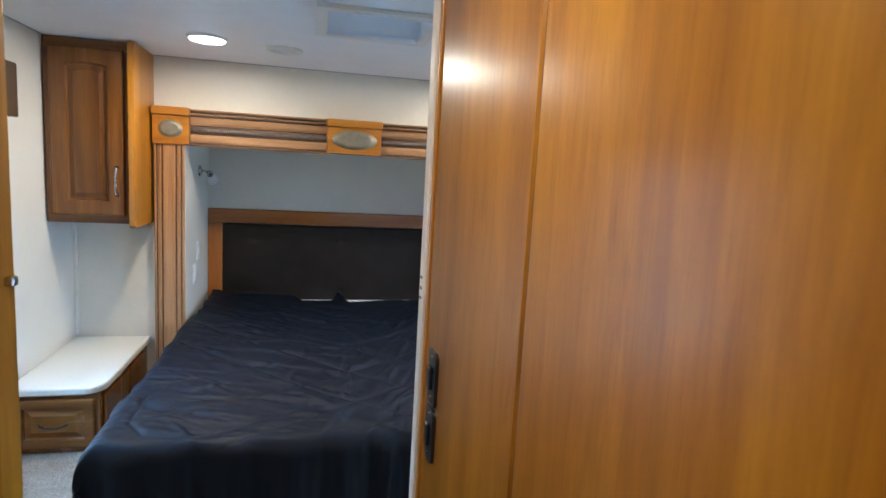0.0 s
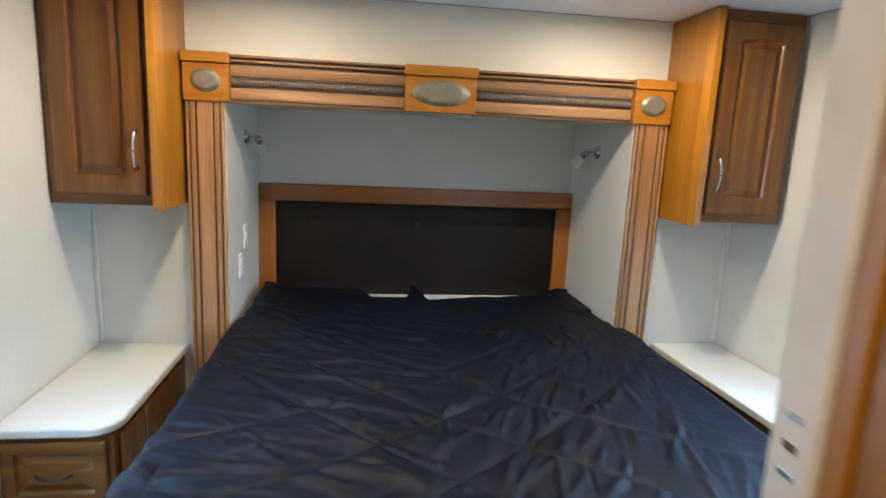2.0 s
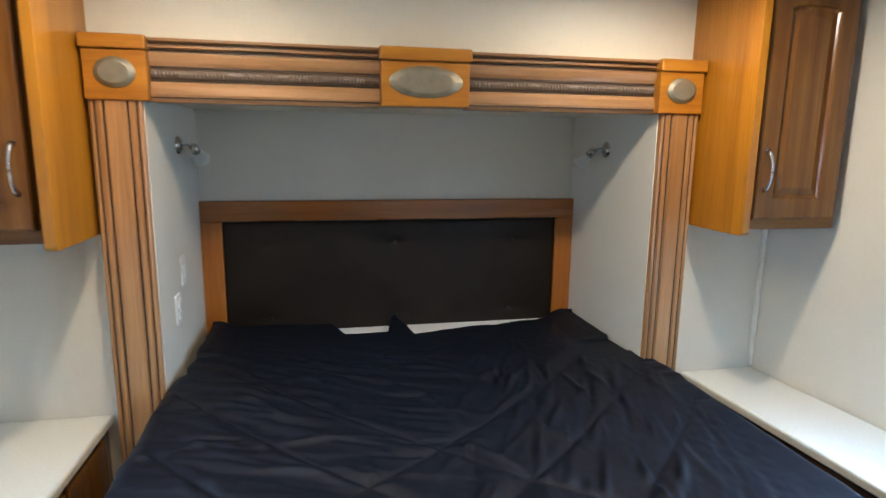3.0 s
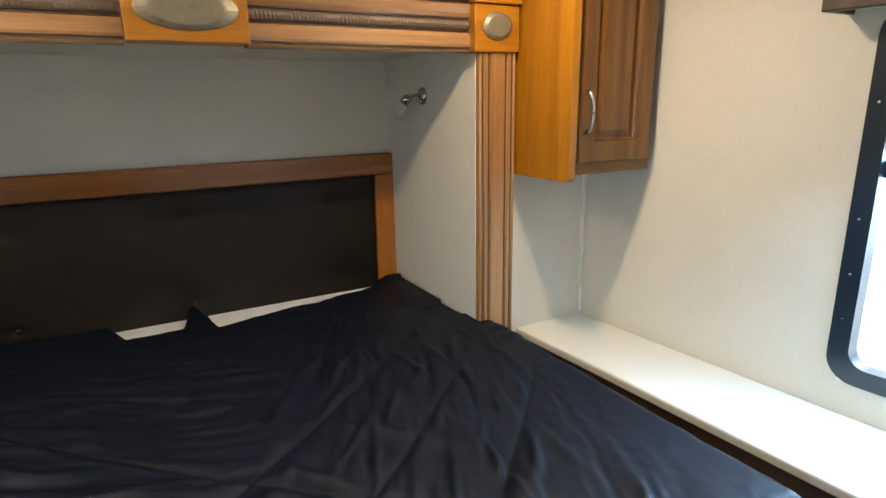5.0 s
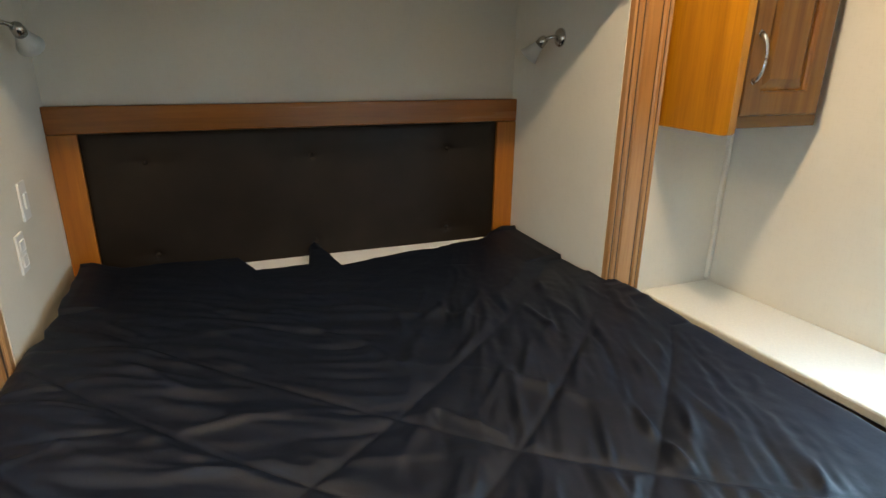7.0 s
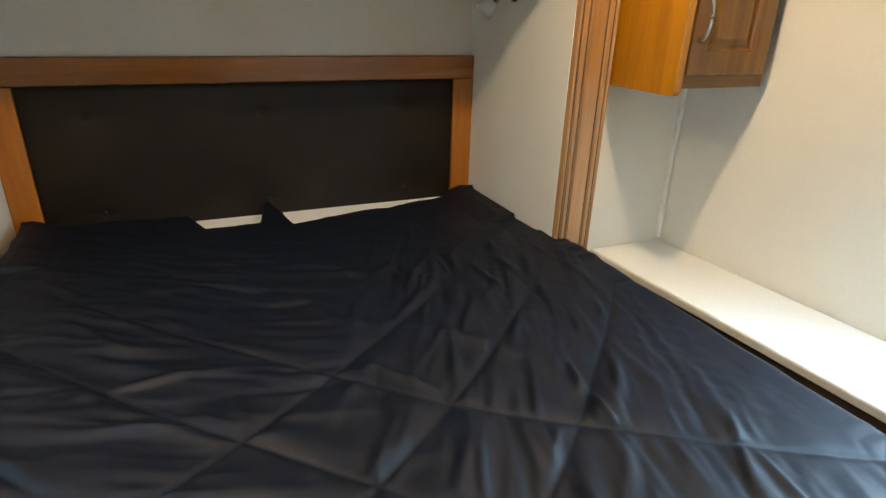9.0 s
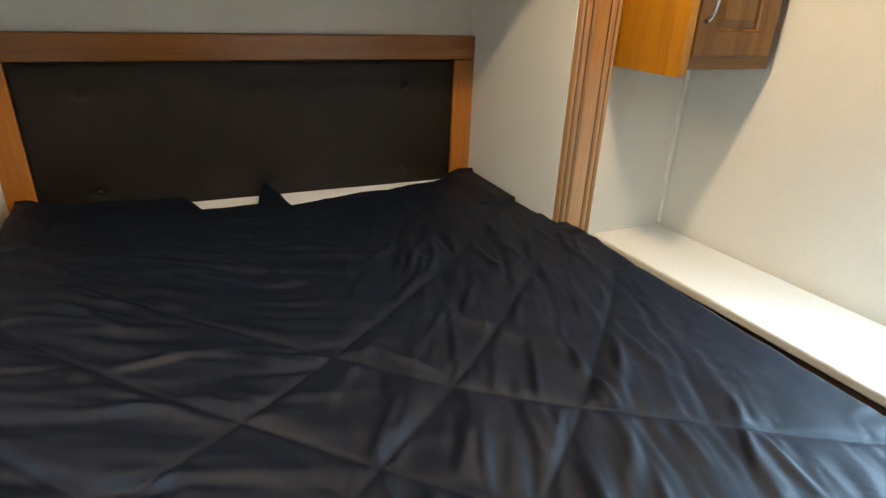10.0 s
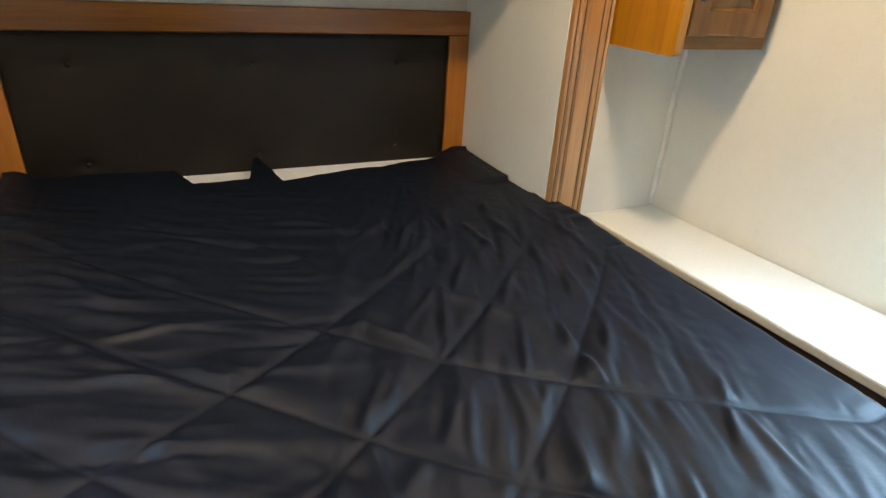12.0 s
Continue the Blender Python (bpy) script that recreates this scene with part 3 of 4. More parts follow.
def comforter():
    rng = random.Random(5)
    creases = collections.defaultdict(list)

    def add_crease(cx, cy, ang, ln, wd, am):
        """Files a fold under each patch of the bed that it can reach."""
        reach = 1.9 * ln + 0.03
        for i in range(int((cx - reach + 2) / 0.1), int((cx + reach + 2) / 0.1) + 1):
            for j in range(int((cy - reach + 2) / 0.1), int((cy + reach + 2) / 0.1) + 1):
                creases[i, j].append((cx, cy, ang, ln, wd, am))

    for _ in range(330):
        cx, cy = rng.uniform(-0.78, 0.80), rng.uniform(-1.32, 0.42)
        steep = cx - 0.25 * cy > 0.14 + rng.gauss(0, 0.10)
        calm = 0.45 if cx > 0.60 or cy > 0.1 else 1.0
        if steep:
            add_crease(cx, cy, rng.gauss(67, 11), rng.uniform(0.045, 0.13), rng.uniform(0.008, 0.015), calm * rng.choice((1, 1, 1, -0.8)) * rng.uniform(0.0035, 0.0095))
        else:
            add_crease(cx, cy, rng.gauss(-25, 17), rng.uniform(0.05, 0.16), rng.uniform(0.009, 0.020), calm * rng.choice((1, 1, -0.9)) * rng.uniform(0.003, 0.0085))

    def lattice(x, y):
        """The place (u, v) in the diamond quilting, whose lines bow a little."""
        dx, dy = (x - LAT[0]) / LAT[2], (y - 0.24 * (x - 0.08) ** 2 - LAT[1]) / LAT[3]
        return (dx + dy) / 2 + 0.03 * noise.noise(Vector((x * 3, y * 3, 1.7))), (dx - dy) / 2 - 0.03 * noise.noise(Vector((x * 3, y * 3, 7.7)))

    def folds(x, y, angle, along, across, seed):
        """Smooth rounded folds that run at an angle and wander."""
        c, s = math.cos(radians(angle)), math.sin(radians(angle))
        wander = 0.022 * noise.noise(Vector((x * 4.5, y * 4.5, seed + 5)))
        p, q = x * c + y * s, -x * s + y * c + wander
        g = noise.noise(Vector((p * along, q * across, seed)))
        ridge = 0.42 - 1.5 * abs(noise.noise(Vector((p * along * 1.3, q * across * 1.5, seed + 2))))
        swell = 0.75 + 0.9 * noise.noise(Vector((x * 3.1, y * 3.1, seed + 4)))
        return swell * (0.95 * g + 0.42 * ridge)

    def border(x, y):
        """Distance to the stitched line that rounds the foot's corner."""
        best = 9.0
        for (ax, ay), (bx, by) in zip(BORDER, BORDER[1:]):
            ex, ey = bx - ax, by - ay
            t = max(0, min(1, ((x - ax) * ex + (y - ay) * ey) / (ex * ex + ey * ey)))
            best = min(best, math.hypot(x - ax - t * ex, y - ay - t * ey))
        return best

    def lift(x, y):
        """How far the quilted cover stands above the mattress."""
        u, v = lattice(x, y)
        du, dv = abs(u - round(u)), abs(v - round(v))
        if round(u) > 1 or round(u) < -1:
            du = 0.5
        if round(v) > 1 or round(v) < -1:
            dv = 0.5
        seam = min(du, dv) * 0.24
        if y < -0.95 and x < 0.0:
            seam = min(seam, border(x, y))
        shown = 0.30 + 0.70 * max(0, min(1, (0.0 - y) * 2.4))
        puff = 0.9 * (1 - math.exp(-(seam / 0.030))) - 0.40 * math.exp(-(seam / 0.0050) ** 2)
        h = 0.0062 * puff * shown
        h += 0.012 * noise.noise(Vector((x * 2.0, y * 1.8, 4.0)))
        # gathers run off the seams, steep on the window side and slanting elsewhere
        w = max(0, min(1, (x - 0.25 * y - 0.16) / 0.22 + 0.5))
        g1 = folds(x, y, 67, 3.8, 21, 9.0)
        g2 = folds(x, y, -24, 4.2, 18, 3.0)
        near = 0.80 + 0.5 * math.exp(-(abs(u - 1) / 0.5) ** 2) * w
        calm = 1 if x < 0.56 else max(0.30, 1 - (x - 0.56) * 4)
        h += (0.0105 * near * w * g1 * calm + 0.0095 * (1 - w) * g2) * min(1, seam / 0.022 + 0.15)
        h += 0.0009 * noise.noise(Vector((x * 34, y * 26, 6.0)))
        for c in creases[int((x + 2) / 0.1), int((y + 2) / 0.1)]:
            h += c[5] * crease(x, y, *c[:5]) * min(1.1, seam / 0.024 + 0.12)
        return h

    def tilt(x, y):
        return - 0.016 * max(0, min(1, (x - 0.25) / 0.5)) + 0.008 * max(0, min(1, (-x - 0.3) / 0.4)) * (1 if y > -0.2 else max(0, 1 + (y + 0.2) * 2))

    def fall(d, r=0.045):
        """Out and down for cloth that goes d past an edge rounded with radius r."""
        if d <= 0:
            return d, 0.0
        q = r * math.pi / 2
        if d < q:
            return r * math.sin(d / r), r * (1 - math.cos(d / r))
        return r + 0.02 * (d - q), r + (d - q)

    bm = bmesh.new()
    step = 0.0049
    ey = FOOT + 0.045
    ex_w, ex_e = 0.80 - 0.045, 0.872 - 0.045
    nx = int((ex_w + ex_e + 0.72) / step)
    y_top, y_end = 0.655, ey - 0.40
    ny = int((y_top - y_end) / step)
    rows = []
    for j in range(ny + 1):
        b = y_top + (y_end - y_top) * j / ny
        row = []
        for i in range(nx + 1):
            a = -ex_w - 0.36 + (ex_w + ex_e + 0.72) * i / nx
            ex = ex_w if a < 0 else ex_e
            ox, dzx = fall(abs(a) - ex)
            oy, dzy = fall(ey - b)
            drop = math.hypot(dzx, dzy) if dzx and dzy else dzx + dzy
            x = math.copysign(ex + ox, a)
            y = ey - oy
            if y > 0.02:
                squeeze = min(1, (y - 0.02) / 0.08)
                lim = (0.787 if x > 0 else 0.756 + 0.012 * noise.noise(Vector((y * 9, 3, 3)))) + (1 - squeeze) * 0.2
                if abs(x) > lim:
                    x = math.copysign(lim, x)
            h = lift(max(-0.78, min(0.78, a)), max(FOOT, b))
            h *= 1 - 0.7 * max(0, min(1, (b - 0.08) / 0.3))
            z = TOP - 0.012 - drop + tilt(x, y)
            ripple = 0.012 * math.sin(a * 42 + 2 * noise.noise(Vector((a * 3, 0, 0)))) + 0.006 * noise.noise(Vector((a * 40, b * 4, 2)))
            fade = min(1, drop / 0.12)
            if dzy:
                y -= ripple * fade + h * min(1, dzy / 0.045)
            if dzx:
                k = 0.010 * math.sin(b * 40 + 2 * noise.noise(Vector((b * 3, 5, 0))))
                x += math.copysign(k * fade + h * min(1, dzx / 0.045), a)
            z += h * (1 - min(1, drop / 0.06))
            if drop < 0.03:
                z = max(z, 0.678 - drop)
            # ragged gathered hem at the headboard, with the sheet bare in the middle
            if b > 0.25:
                t = (b - 0.25) / (y_top - 0.25)
                edge = 0.010 * noise.noise(Vector((x * 9, 1, 2))) + 0.007 * noise.noise(Vector((x * 30, 4, 2)))
                if x > 0.015:
                    bare = 0.228 * max(0, 1 - (x - 0.015) / 0.66) ** 0.7
                else:
                    bare = 0.168 * max(0, min(1, (x + 0.29) / 0.05))
                lump = max(0, 1 - abs(x + 0.02) / 0.05)
                bare *= 1 - min(1, lump * 1.6)
                y = 0.25 + (y - 0.25) * (0.645 - bare + edge - 0.25) / (y_top - 0.25)
                k = max(0, (t - 0.86) / 0.14)
                low = 0.665 + 0.006 * noise.noise(Vector((x * 22, y * 10, 8)))
                z += (low - z) * k * (1 - lump) + 0.010 * k * lump
                if abs(x) > 0.64:
                    z += 0.032 * math.sin(math.pi * min(1, k * 1.2 + 0.15)) * min(1, (abs(x) - 0.64) / 0.09)
            z = max(z, 0.345 + 0.004 * noise.noise(Vector((a * 9, b * 9, 0))))
            row.append(bm.verts.new((x, y, z)))
        rows.append(row)
    for p, q in zip(rows, rows[1:]):
        for i in range(nx):
            bm.faces.new((p[i], p[i + 1], q[i + 1], q[i]))
    c = part("comforter", bm, M_SATIN, smooth=True)
    tagged(c, "wrinkled black satin comforter quilted in diamonds over the bed", "comforter")
    # the quilting thread along the seams
    for k in range(-1, 2):
        for along in (0, 1):
            path = []
            for i in range(-90, 91):
                w = i * 0.04
                uu, vv = (k, w) if along else (w, k)
                goal = (uu, vv)
                for _ in range(4):
                    x = LAT[0] + LAT[2] * (uu + vv)
                    y = LAT[1] + LAT[3] * (uu - vv) + 0.24 * (x - 0.08) ** 2
                    u, v = lattice(x, y)
                    uu, vv = uu + goal[0] - u, vv + goal[1] - v
                if -0.73 < x < 0.80 and FOOT + 0.05 < y < -0.10 and noise.noise(Vector((x * 4, y * 4, 11 + along))) > -0.35:
                    path.append((x, y, TOP - 0.0134 + tilt(x, y) + lift(x, y)))
                else:
                    if len(path) > 3:
                        part("seam_thread", tube(path, 0.0011, 5), M_STITCH, c)
                    path = []
            if len(path) > 3:
                part("seam_thread", tube(path, 0.0011, 5), M_STITCH, c)
    md = c.modifiers.new("thickness", "SOLIDIFY")
    md.thickness, md.offset = 0.006, -1


comforter()

# ---- wall cabinets ----


def raised_panel(cx, y, z0, z1, w, arch):
    """A raised centre panel with sloping borders and, with arch, a curved head; its face looks towards -y."""
    bm = bmesh.new()

    def outline(inset, yy):
        pts = [(cx - w / 2 + inset, z0 + inset), (cx + w / 2 - inset, z0 + inset)]
        n = 12
        for i in range(n + 1):
            t = i / n
            x = cx + w / 2 - inset - (w - 2 * inset) * t
            pts.append((x, z1 - inset - arch + arch * math.sin(math.pi * t) ** 0.6))
        return [bm.verts.new((p, yy, q)) for p, q in pts]
    rings = [outline(0, y), outline(0.004, y + 0.006), outline(0.010, y + 0.006), outline(0.030, y - 0.002), outline(0.034, y - 0.002)]
    k = len(rings[0])
    for a, b in zip(rings, rings[1:]):
        for i in range(k):
            bm.faces.new((a[i], a[(i + 1) % k], b[(i + 1) % k], b[i]))
    bm.faces.new(rings[-1])
    return bm


def door_slab(x0, x1, yb, yf, z0, z1, px0, px1, pz0, pz1, arch):
    """A framed door board with an opening for its raised panel."""
    bm = bmesh.new()
    n = 12
    cx, w = (px0 + px1) / 2, px1 - px0
    hole = [(px0, pz0), (px1, pz0)] + [(px1 - w * i / n, pz1 - arch + arch * math.sin(math.pi * i / n) ** 0.6) for i in range(n + 1)]

    def rect(e, y):
        return [(x0 + e, z0 + e), (x1 - e, z0 + e)] + [(x1 - e - (x1 - x0 - 2 * e) * i / n, z1 - e) for i in range(n + 1)], y
    rings = []
    for (pts, y) in (rect(0, yb), rect(0, yf + 0.006), rect(0.003, yf + 0.002), rect(0.008, yf), (hole, yf), ([(cx + (p - cx) * 0.97, q + (0.003 if q < (pz0 + pz1) / 2 else -0.003)) for p, q in hole], yf + 0.008)):
        rings.append([bm.verts.new((p, y, q)) for p, q in pts])
    k = len(rings[0])
    for a, b in zip(rings, rings[1:]):
        for i in range(k):
            bm.faces.new((a[i], a[(i + 1) % k], b[(i + 1) % k], b[i]))
    bm.faces.new(rings[0])
    return bm


def bow_handle(x, y, z0, z1, out=0.028, r=0.0042):
    pts, rad = [], []
    n = 14
    for i in range(n + 1):
        t = i / n
        pts.append((x, y - out * math.sin(math.pi * t) ** 0.55 - 0.001, z0 + (z1 - z0) * t))
        rad.append(r * (2.0 - 1.1 * math.sin(math.pi * t) ** 0.7))
    bm = tube(pts, rad, 10)
    for z in (z0, z1):
        lathe([(0.0085, 0), (0.0085, 0.003), (0.006, 0.006), (0, 0.006)], pose(x, y, z, 90), 12, bm)
    return bm


def wall_cabinet(s):
    xin, xout = s * 0.9755, s * (1.306 if s < 0 else 1.318)
    x0, x1 = sorted((xin, xout))
    yf, zb = -0.198, 1.192
    c = thing("wall_cabinet", "brown timber wall cabinet with a raised-panel door and pull", "cabinet", (s * 1.14, YN, zb), group="cabinets beside the bed")
    part("body", box(x0, x1, yf + 0.018, YN, zb, CEIL - 0.002), M_CAB, c)
    a, b = sorted((s * 0.950, s * 0.975))
    part("side_panel", prism(rounded(yf - 0.038, YN - 0.001, zb - 0.014, CEIL - 0.003, 0.014, 5, (1, 0, 0, 0)), "x", a, b), M_SIDE, c, "glossy orange timber side panel")
    # face frame
    part("bottom_rail", box(x0, x1, yf, yf + 0.0175, zb, zb + 0.045, 0.002), M_CABX, c)
    part("top_rail", box(x0, x1, yf, yf + 0.0175, CEIL - 0.055, CEIL - 0.003, 0.002), M_CABX, c)
    part("stile", box(x0, x0 + 0.034, yf, yf + 0.0175, zb + 0.0455, CEIL - 0.0555, 0.002), M_CAB, c)
    part("stile", box(x1 - 0.034, x1, yf, yf + 0.0175, zb + 0.0455, CEIL - 0.0555, 0.002), M_CAB, c)
    dx0, dx1, dz0, dz1 = x0 + 0.022, x1 - 0.022, zb + 0.034, CEIL - 0.042
    d = part("door", door_slab(dx0, dx1, yf - 0.0005, yf - 0.020, dz0, dz1, dx0 + 0.062, dx1 - 0.062, dz0 + 0.065, dz1 - 0.060, 0.012), M_CAB, c, "brown framed door")
    part("raised_panel", raised_panel((dx0 + dx1) / 2, yf - 0.014, dz0 + 0.067, dz1 - 0.062, dx1 - dx0 - 0.128, 0.012), M_CAB, d)
    hx = dx0 + 0.028 if s > 0 else dx1 - 0.028
    part("handle", bow_handle(hx, yf - 0.0205, 1.318, 1.438), M_NICKEL, d, "brushed nickel pull", smooth=True)


wall_cabinet(-1)
wall_cabinet(1)

# ---- bedside counters ----


def drawer_front(x0, x1, y, z0, z1, parent):
    d = part("drawer", door_slab(x0, x1, y - 0.0005, y - 0.018, z0, z1, x0 + 0.035, x1 - 0.035, z0 + 0.035, z1 - 0.035, 0.0), M_CABX, parent, "brown framed drawer front")
    part("raised_panel", raised_panel((x0 + x1) / 2, y - 0.012, z0 + 0.037, z1 - 0.037, x1 - x0 - 0.074, 0.0), M_CABX, d)
    zc, xc = (z0 + z1) / 2, (x0 + x1) / 2
    n = 12
    pts = [(xc - 0.05 + 0.1 * i / n, y - 0.0185 - 0.024 * math.sin(math.pi * i / n) ** 0.6, zc - 0.006 * math.sin(math.pi * i / n)) for i in range(n + 1)]
    part("handle", tube(pts, 0.0045, 8), M_BRONZE, d, "dark bronze drawer pull", smooth=True)


def nightstand():
    n = thing("nightstand", "brown timber nightstand with a rounded cream laminate top", "nightstand", (-1.14, -0.2, 0.33))
    x0, x1, y0 = XW + 0.002, -0.992, -0.588
    part("body", box(x0, x1, y0, YN - 0.001, 0.331, 0.570, 0.004), M_CAB, n)
    part("top", slab_top(rounded(XW + 0.001, -0.974, -0.618, YN - 0.001, 0.085, 8, (0, 1, 0, 0)), 0.571, 0.601), M_TOP, n, "cream laminate top")
    drawer_front(x0 + 0.015, x1 - 0.018, y0, 0.352, 0.552, n)
    part("side_rail", box(x1 + 0.0005, x1 + 0.012, y0 + 0.03, -0.26, 0.37, 0.55, 0.004), M_CAB, n, "brown side panel")
    part("side_rail", box(x1 + 0.0005, x1 + 0.012, -0.24, 0.02, 0.37, 0.55, 0.004), M_CAB, n, "brown side panel")


def slab_top(outline, z0, z1):
    """A counter board with a softened edge."""
    bm = bmesh.new()
    cx = sum(p for p, q in outline) / len(outline)
    cy = sum(q for p, q in outline) / len(outline)

    def inset(e):
        return [(p + (e if p < cx else -e), q + (e if q < cy else -e)) for p, q in outline]
    rings = [[bm.verts.new((p, q, z)) for p, q in inset(e)] for e, z in ((0.004, z0), (0, z0 + 0.005), (0, z1 - 0.008), (0.002, z1 - 0.003), (0.007, z1))]
    k = len(outline)
    for a, b in zip(rings, rings[1:]):
        for i in range(k):
            bm.faces.new((a[i], a[(i + 1) % k], b[(i + 1) % k], b[i]))
    bm.faces.new(rings[0]), bm.faces.new(rings[-1])
    return bm


def counter():
    n = thing("bedside_counter", "long cream laminate counter on a brown timber cabinet below the window", "counter", (1.17, -0.6, 0.33))
    y0 = -1.235
    # front coloured dark to stand for shade between bed and counter
    part("body", prism([(1.05, YN - 0.001), (XE - 0.001, YN - 0.001), (XE + 0.100, y0 + 0.02), (1.115, y0 + 0.02)], "z", 0.331, 0.570), M_DARKIN, n, "brown cabinet front, darkened for the shade in the gap by the bed")
    part("top", slab_top([(1.012, YN - 0.001), (XE - 0.001, YN - 0.001), (XE + 0.104, y0), (1.085, y0)], 0.571, 0.601), M_TOP, n, "cream laminate top")


nightstand()
counter()

# ---- reading lamps ----


def reading_lamp(s):
    x, y, z = s * NX, 0.376, 1.432
    r = thing("reading_lamp", "brushed nickel reading lamp with a frosted glass shade, unlit", "lamp", (x, y, z), group="reading lamps in the alcove")
    side = pose(x - s * 0.0035, y, z, 0, -90 * s, 0)
    part("wall_plate", lathe([(0.031, 0), (0.031, 0.004), (0.027, 0.009), (0.018, 0.013), (0.010, 0.016), (0, 0.017)], side, 28), M_NICKEL, r, smooth=True)
    j = Vector((x - s * 0.050, y + 0.028, z - 0.006))
    part("arm", tube([(x - s * 0.012, y, z), (x - s * 0.030, y + 0.008, z + 0.003), j], 0.0055, 10), M_NICKEL, r, smooth=True)
    end = j + (Vector((-0.034, 0.034, -0.052)) if s > 0 else Vector((0.008, 0.058, -0.040)))
    part("socket", tube([j + (j - end) * 0.12, j, j + (end - j) * 0.35], [0.010, 0.016, 0.017], 16), M_NICKEL, r, smooth=True)
    m = look(j + (end - j) * 0.30, end)
    part("shade", lathe([(0.016, 0.0), (0.019, -0.014), (0.024, -0.032), (0.034, -0.056), (0.0325, -0.056), (0.022, -0.032), (0.017, -0.014), (0.014, 0.0)], m, 24), M_FROST, r, "frosted glass shade", smooth=True)


reading_lamp(-1)
reading_lamp(1)

# ---- ceiling fittings ----
# the last fitting only houses the added hall lamp, out of view
for i, (px, py) in enumerate(PUCKS):
    c = thing("ceiling_light", "round white ceiling light, lit; the hall one is added out of view", "ceiling light", (px, py, CEIL), group="ceiling lights")
    part("rim", lathe([(0.076, 0), (0.077, -0.006), (0.073, -0.012), (0.069, -0.013), (0.068, -0.010), (0.068, 0)], pose(px, py, CEIL - 0.0005), 40), M_WHITE, c, smooth=True)
    part("lens", lathe([(0.0675, -0.008), (0.066, -0.016), (0.05, -0.020), (0, -0.022)], pose(px, py, CEIL - 0.0005), 40), M_LENS, c, "glowing diffuser", smooth=True)

v = thing("ceiling_vent", "round white ceiling air vent", "vent", (-0.334, -0.375, CEIL))
m0 = pose(-0.334, -0.375, CEIL - 0.0005)
part("rim", lathe([(0.078, 0), (0.080, -0.005), (0.072, -0.011), (0.060, -0.012), (0.058, -0.004), (0.058, 0)], m0, 40), M_WHITE, v, smooth=True)
for r in (0.050, 0.036, 0.022):
    part("louvre", lathe([(r + 0.006, -0.002), (r, -0.011), (r - 0.003, -0.011), (r + 0.002, -0.002), (r + 0.006, -0.002)], m0, 32), M_WHITE, v, smooth=True)
part("hub", lathe([(0.014, -0.001), (0.014, -0.010), (0.010, -0.012), (0, -0.012)], m0, 24), M_WHITE, v, smooth=True)

h = thing("roof_vent", "square white roof vent with a translucent dome", "roof vent", (-0.01, -0.97, CEIL))
bm = bmesh.new()
for x0, x1, y0, y1 in ((-0.21, 0.19, -0.808, -0.77), (-0.21, 0.19, -1.17, -1.132), (-0.21, -0.172, -1.1315, -0.8085), (0.152, 0.19, -1.1315, -0.8085)):
    box(x0, x1, y0, y1, CEIL - 0.016, CEIL - 0.0005, 0.003, bm=bm)
part("trim_ring", bm, M_WHITE, h, "white plastic trim ring")
bm = bmesh.new()
for x0, x1, y0, y1 in ((-0.186, -0.180, -1.146, -0.794), (0.160, 0.166, -1.146, -0.794), (-0.1795, 0.1595, -1.146, -1.140), (-0.1795, 0.1595, -0.800, -0.794)):
    box(x0, x1, y0, y1, CEIL + 0.001, 2.14, bm=bm)
part("shaft", bm, M_WHITE, h)
dome = part("dome", box(-0.20, 0.18, -1.16, -0.78, 2.141, 2.150, 0.003), M_DOME, h, "translucent dome lid")

# ---- small fittings ----


def wall_plate(y, z, kind):
    x = -NX + 0.0035
    p = thing(kind, "small white plastic %s on the alcove wall" % kind.replace("_", " "), kind.replace("_", " "), (x, y, z))
    part("plate", box(x, x + 0.006, y - 0.030, y + 0.030, z - 0.050, z + 0.050, 0.003), M_WHITE, p)
    return p, x


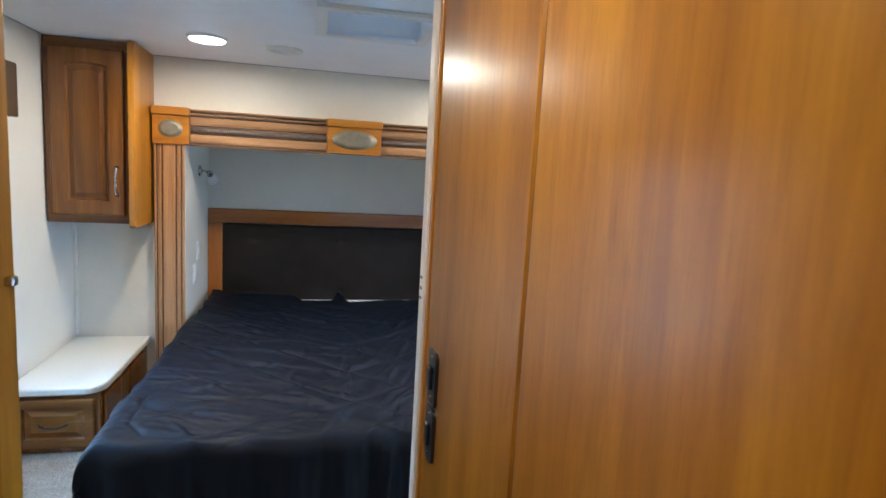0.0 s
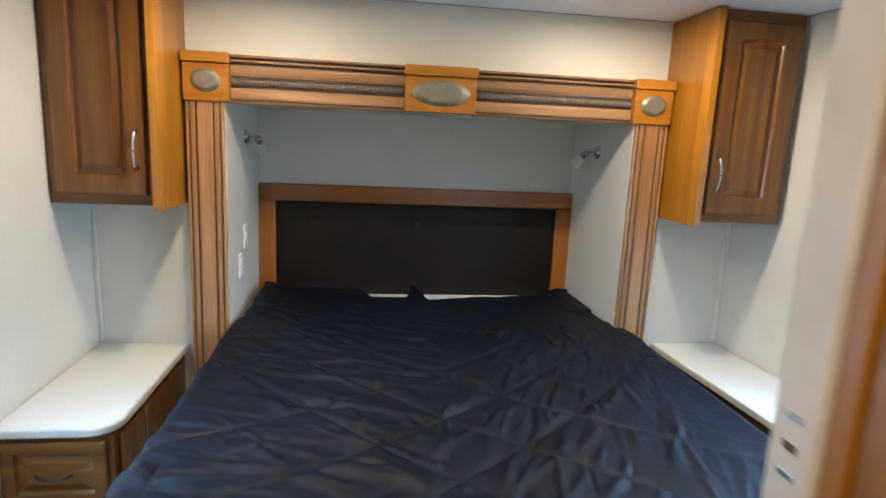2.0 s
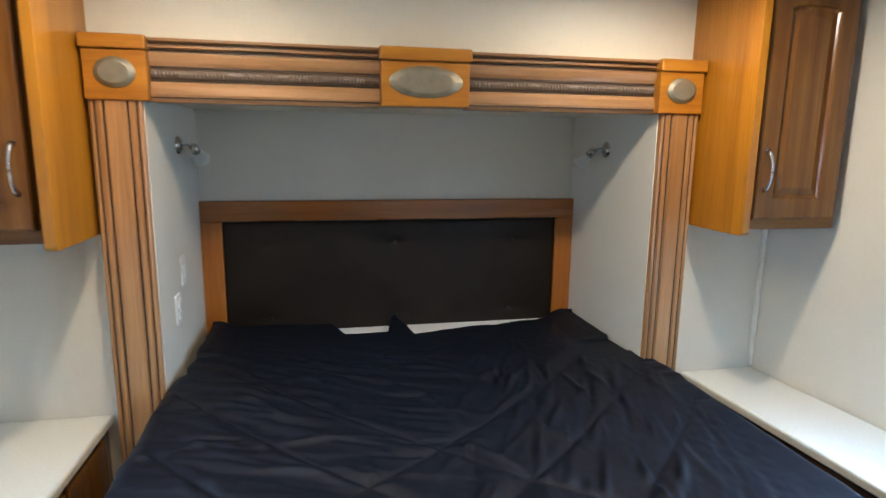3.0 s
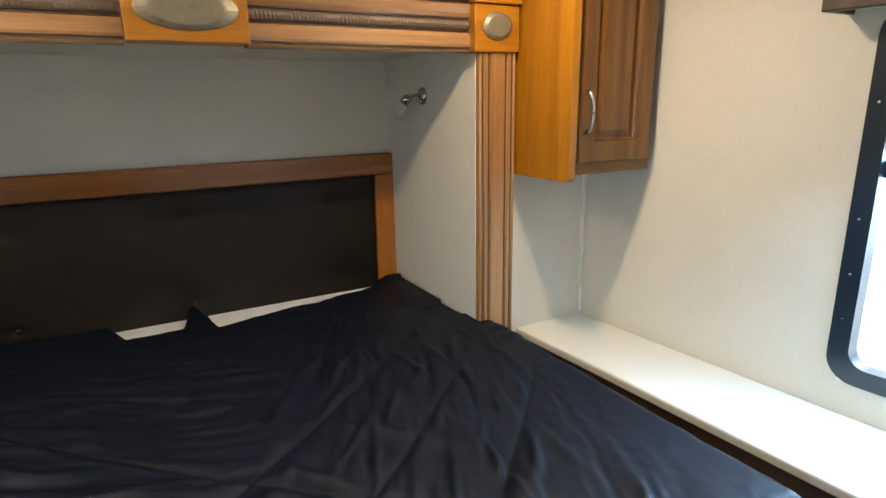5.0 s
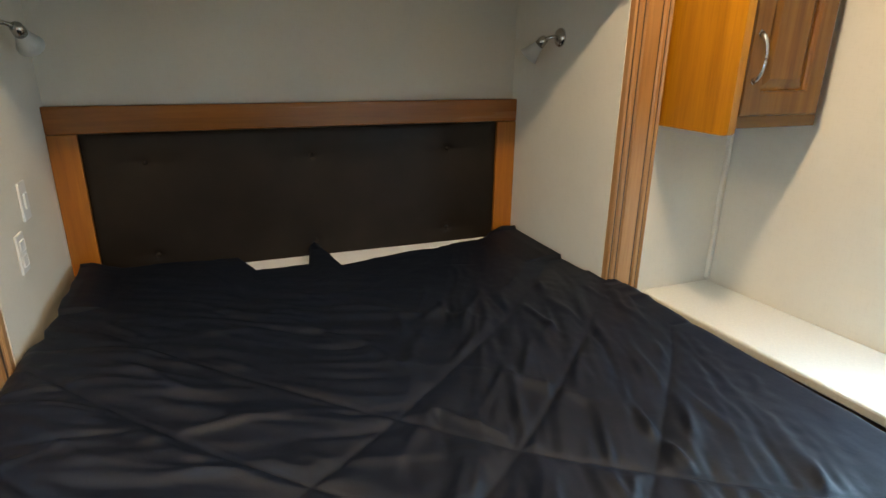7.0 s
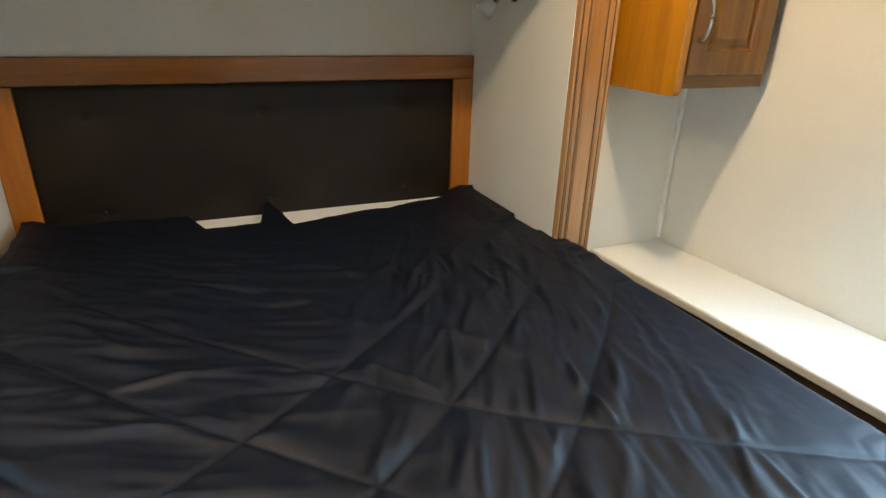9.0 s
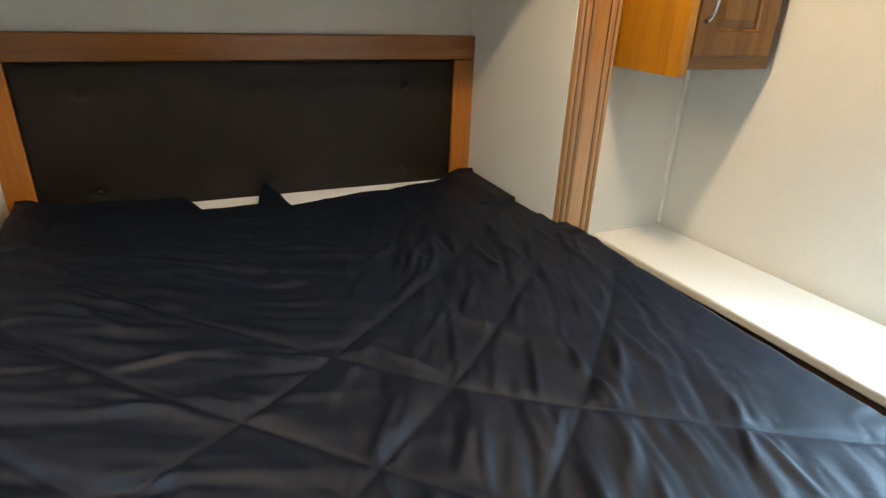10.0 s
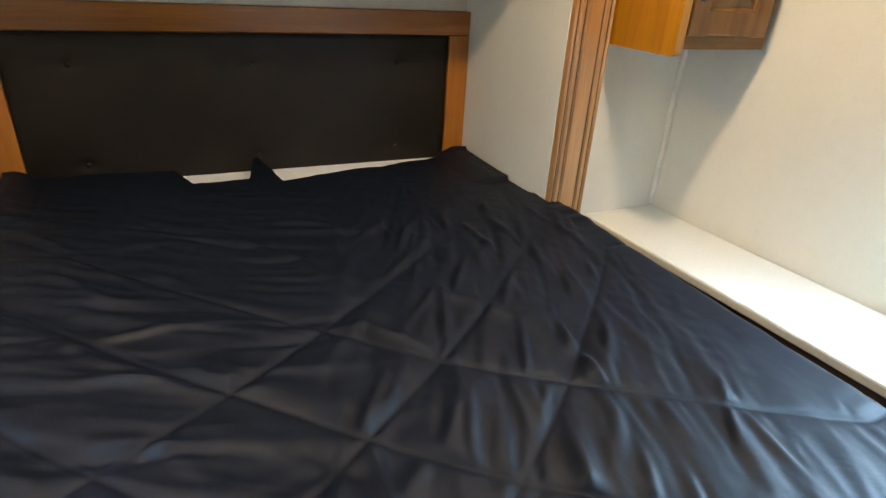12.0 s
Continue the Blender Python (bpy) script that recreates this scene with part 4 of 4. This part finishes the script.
p, x = wall_plate(0.325, 1.005, "light_switch")
part("rocker", box(x + 0.0062, x + 0.011, 0.312, 0.338, 0.985, 1.025, 0.002), M_WHITE, p)
p, x = wall_plate(0.225, 0.895, "power_outlet")
for dz in (-0.02, 0.02):
    part("socket_face", box(x + 0.0062, x + 0.009, 0.208, 0.242, 0.895 + dz - 0.014, 0.895 + dz + 0.014, 0.003), M_WHITE, p)


def black_switch(z):
    x, y = 0.0000, -2.046
    p = thing("wall_switch", "black plastic rocker switch on the timber hall wall", "switch", (x, y, z), group="switches in the hall")
    part("plate", prism(rounded(y - 0.027, y + 0.027, z - 0.048, z + 0.048, 0.012, 5), "x", x - 0.006, x + 0.006), M_BLACK, p)
    part("rocker", box(x - 0.013, x - 0.0062, y - 0.010, y + 0.010, z - 0.020, z + 0.020, 0.003), M_BLACK, p)
    for dz in (-0.036, 0.036):
        part("screw", lathe([(0.004, 0), (0.003, 0.0015), (0, 0.002)], pose(x - 0.0062, y, z + dz, 0, -90, 0), 8), M_NICKEL, p)


black_switch(1.140)
black_switch(1.039)

for z in (1.262, 1.300):
    part("latch_plate", box(-0.0155, -0.0143, -1.966, -1.951, z - 0.0022, z + 0.0022, 0.0004), M_NICKEL, jamb, "small bright metal strike")
part("latch_slot", box(-0.0152, -0.0143, -1.964, -1.953, 1.2775, 1.2825, 0.0003), M_GAP, jamb, "dark latch slot")

# ---- outdoors ----
structure("ground", box(-60, 60, -60, 60, -1.3, -1.2), plain("pale_gravel", (0.42, 0.40, 0.36), 0.9, vary=0.2, scale=3, grain=0.5), "pale gravel ground outside")


def backdrop(s, name):
    x = s * 6.0
    m, n, l, b = mat("hazy_daylight", 1.0)
    v = coords(n, l, (1, 1, 1), False)
    c = ramp(n, l, noise_tex(n, l, v, 0.6, 3), [(0.35, (0.72, 0.86, 1.0)), (0.65, (0.95, 0.98, 1.0))])
    l.new(c, b.inputs["Emission Color"])
    b.inputs["Emission Strength"].default_value = 4.0
    bm = box(min(x, x + s * 0.05), max(x, x + s * 0.05), -9.0, 7.0, -1.19, 5.0)
    structure(name, bm, m, "bright hazy daylight beyond the window")


backdrop(1, "backdrop_east")
backdrop(-1, "backdrop_west")
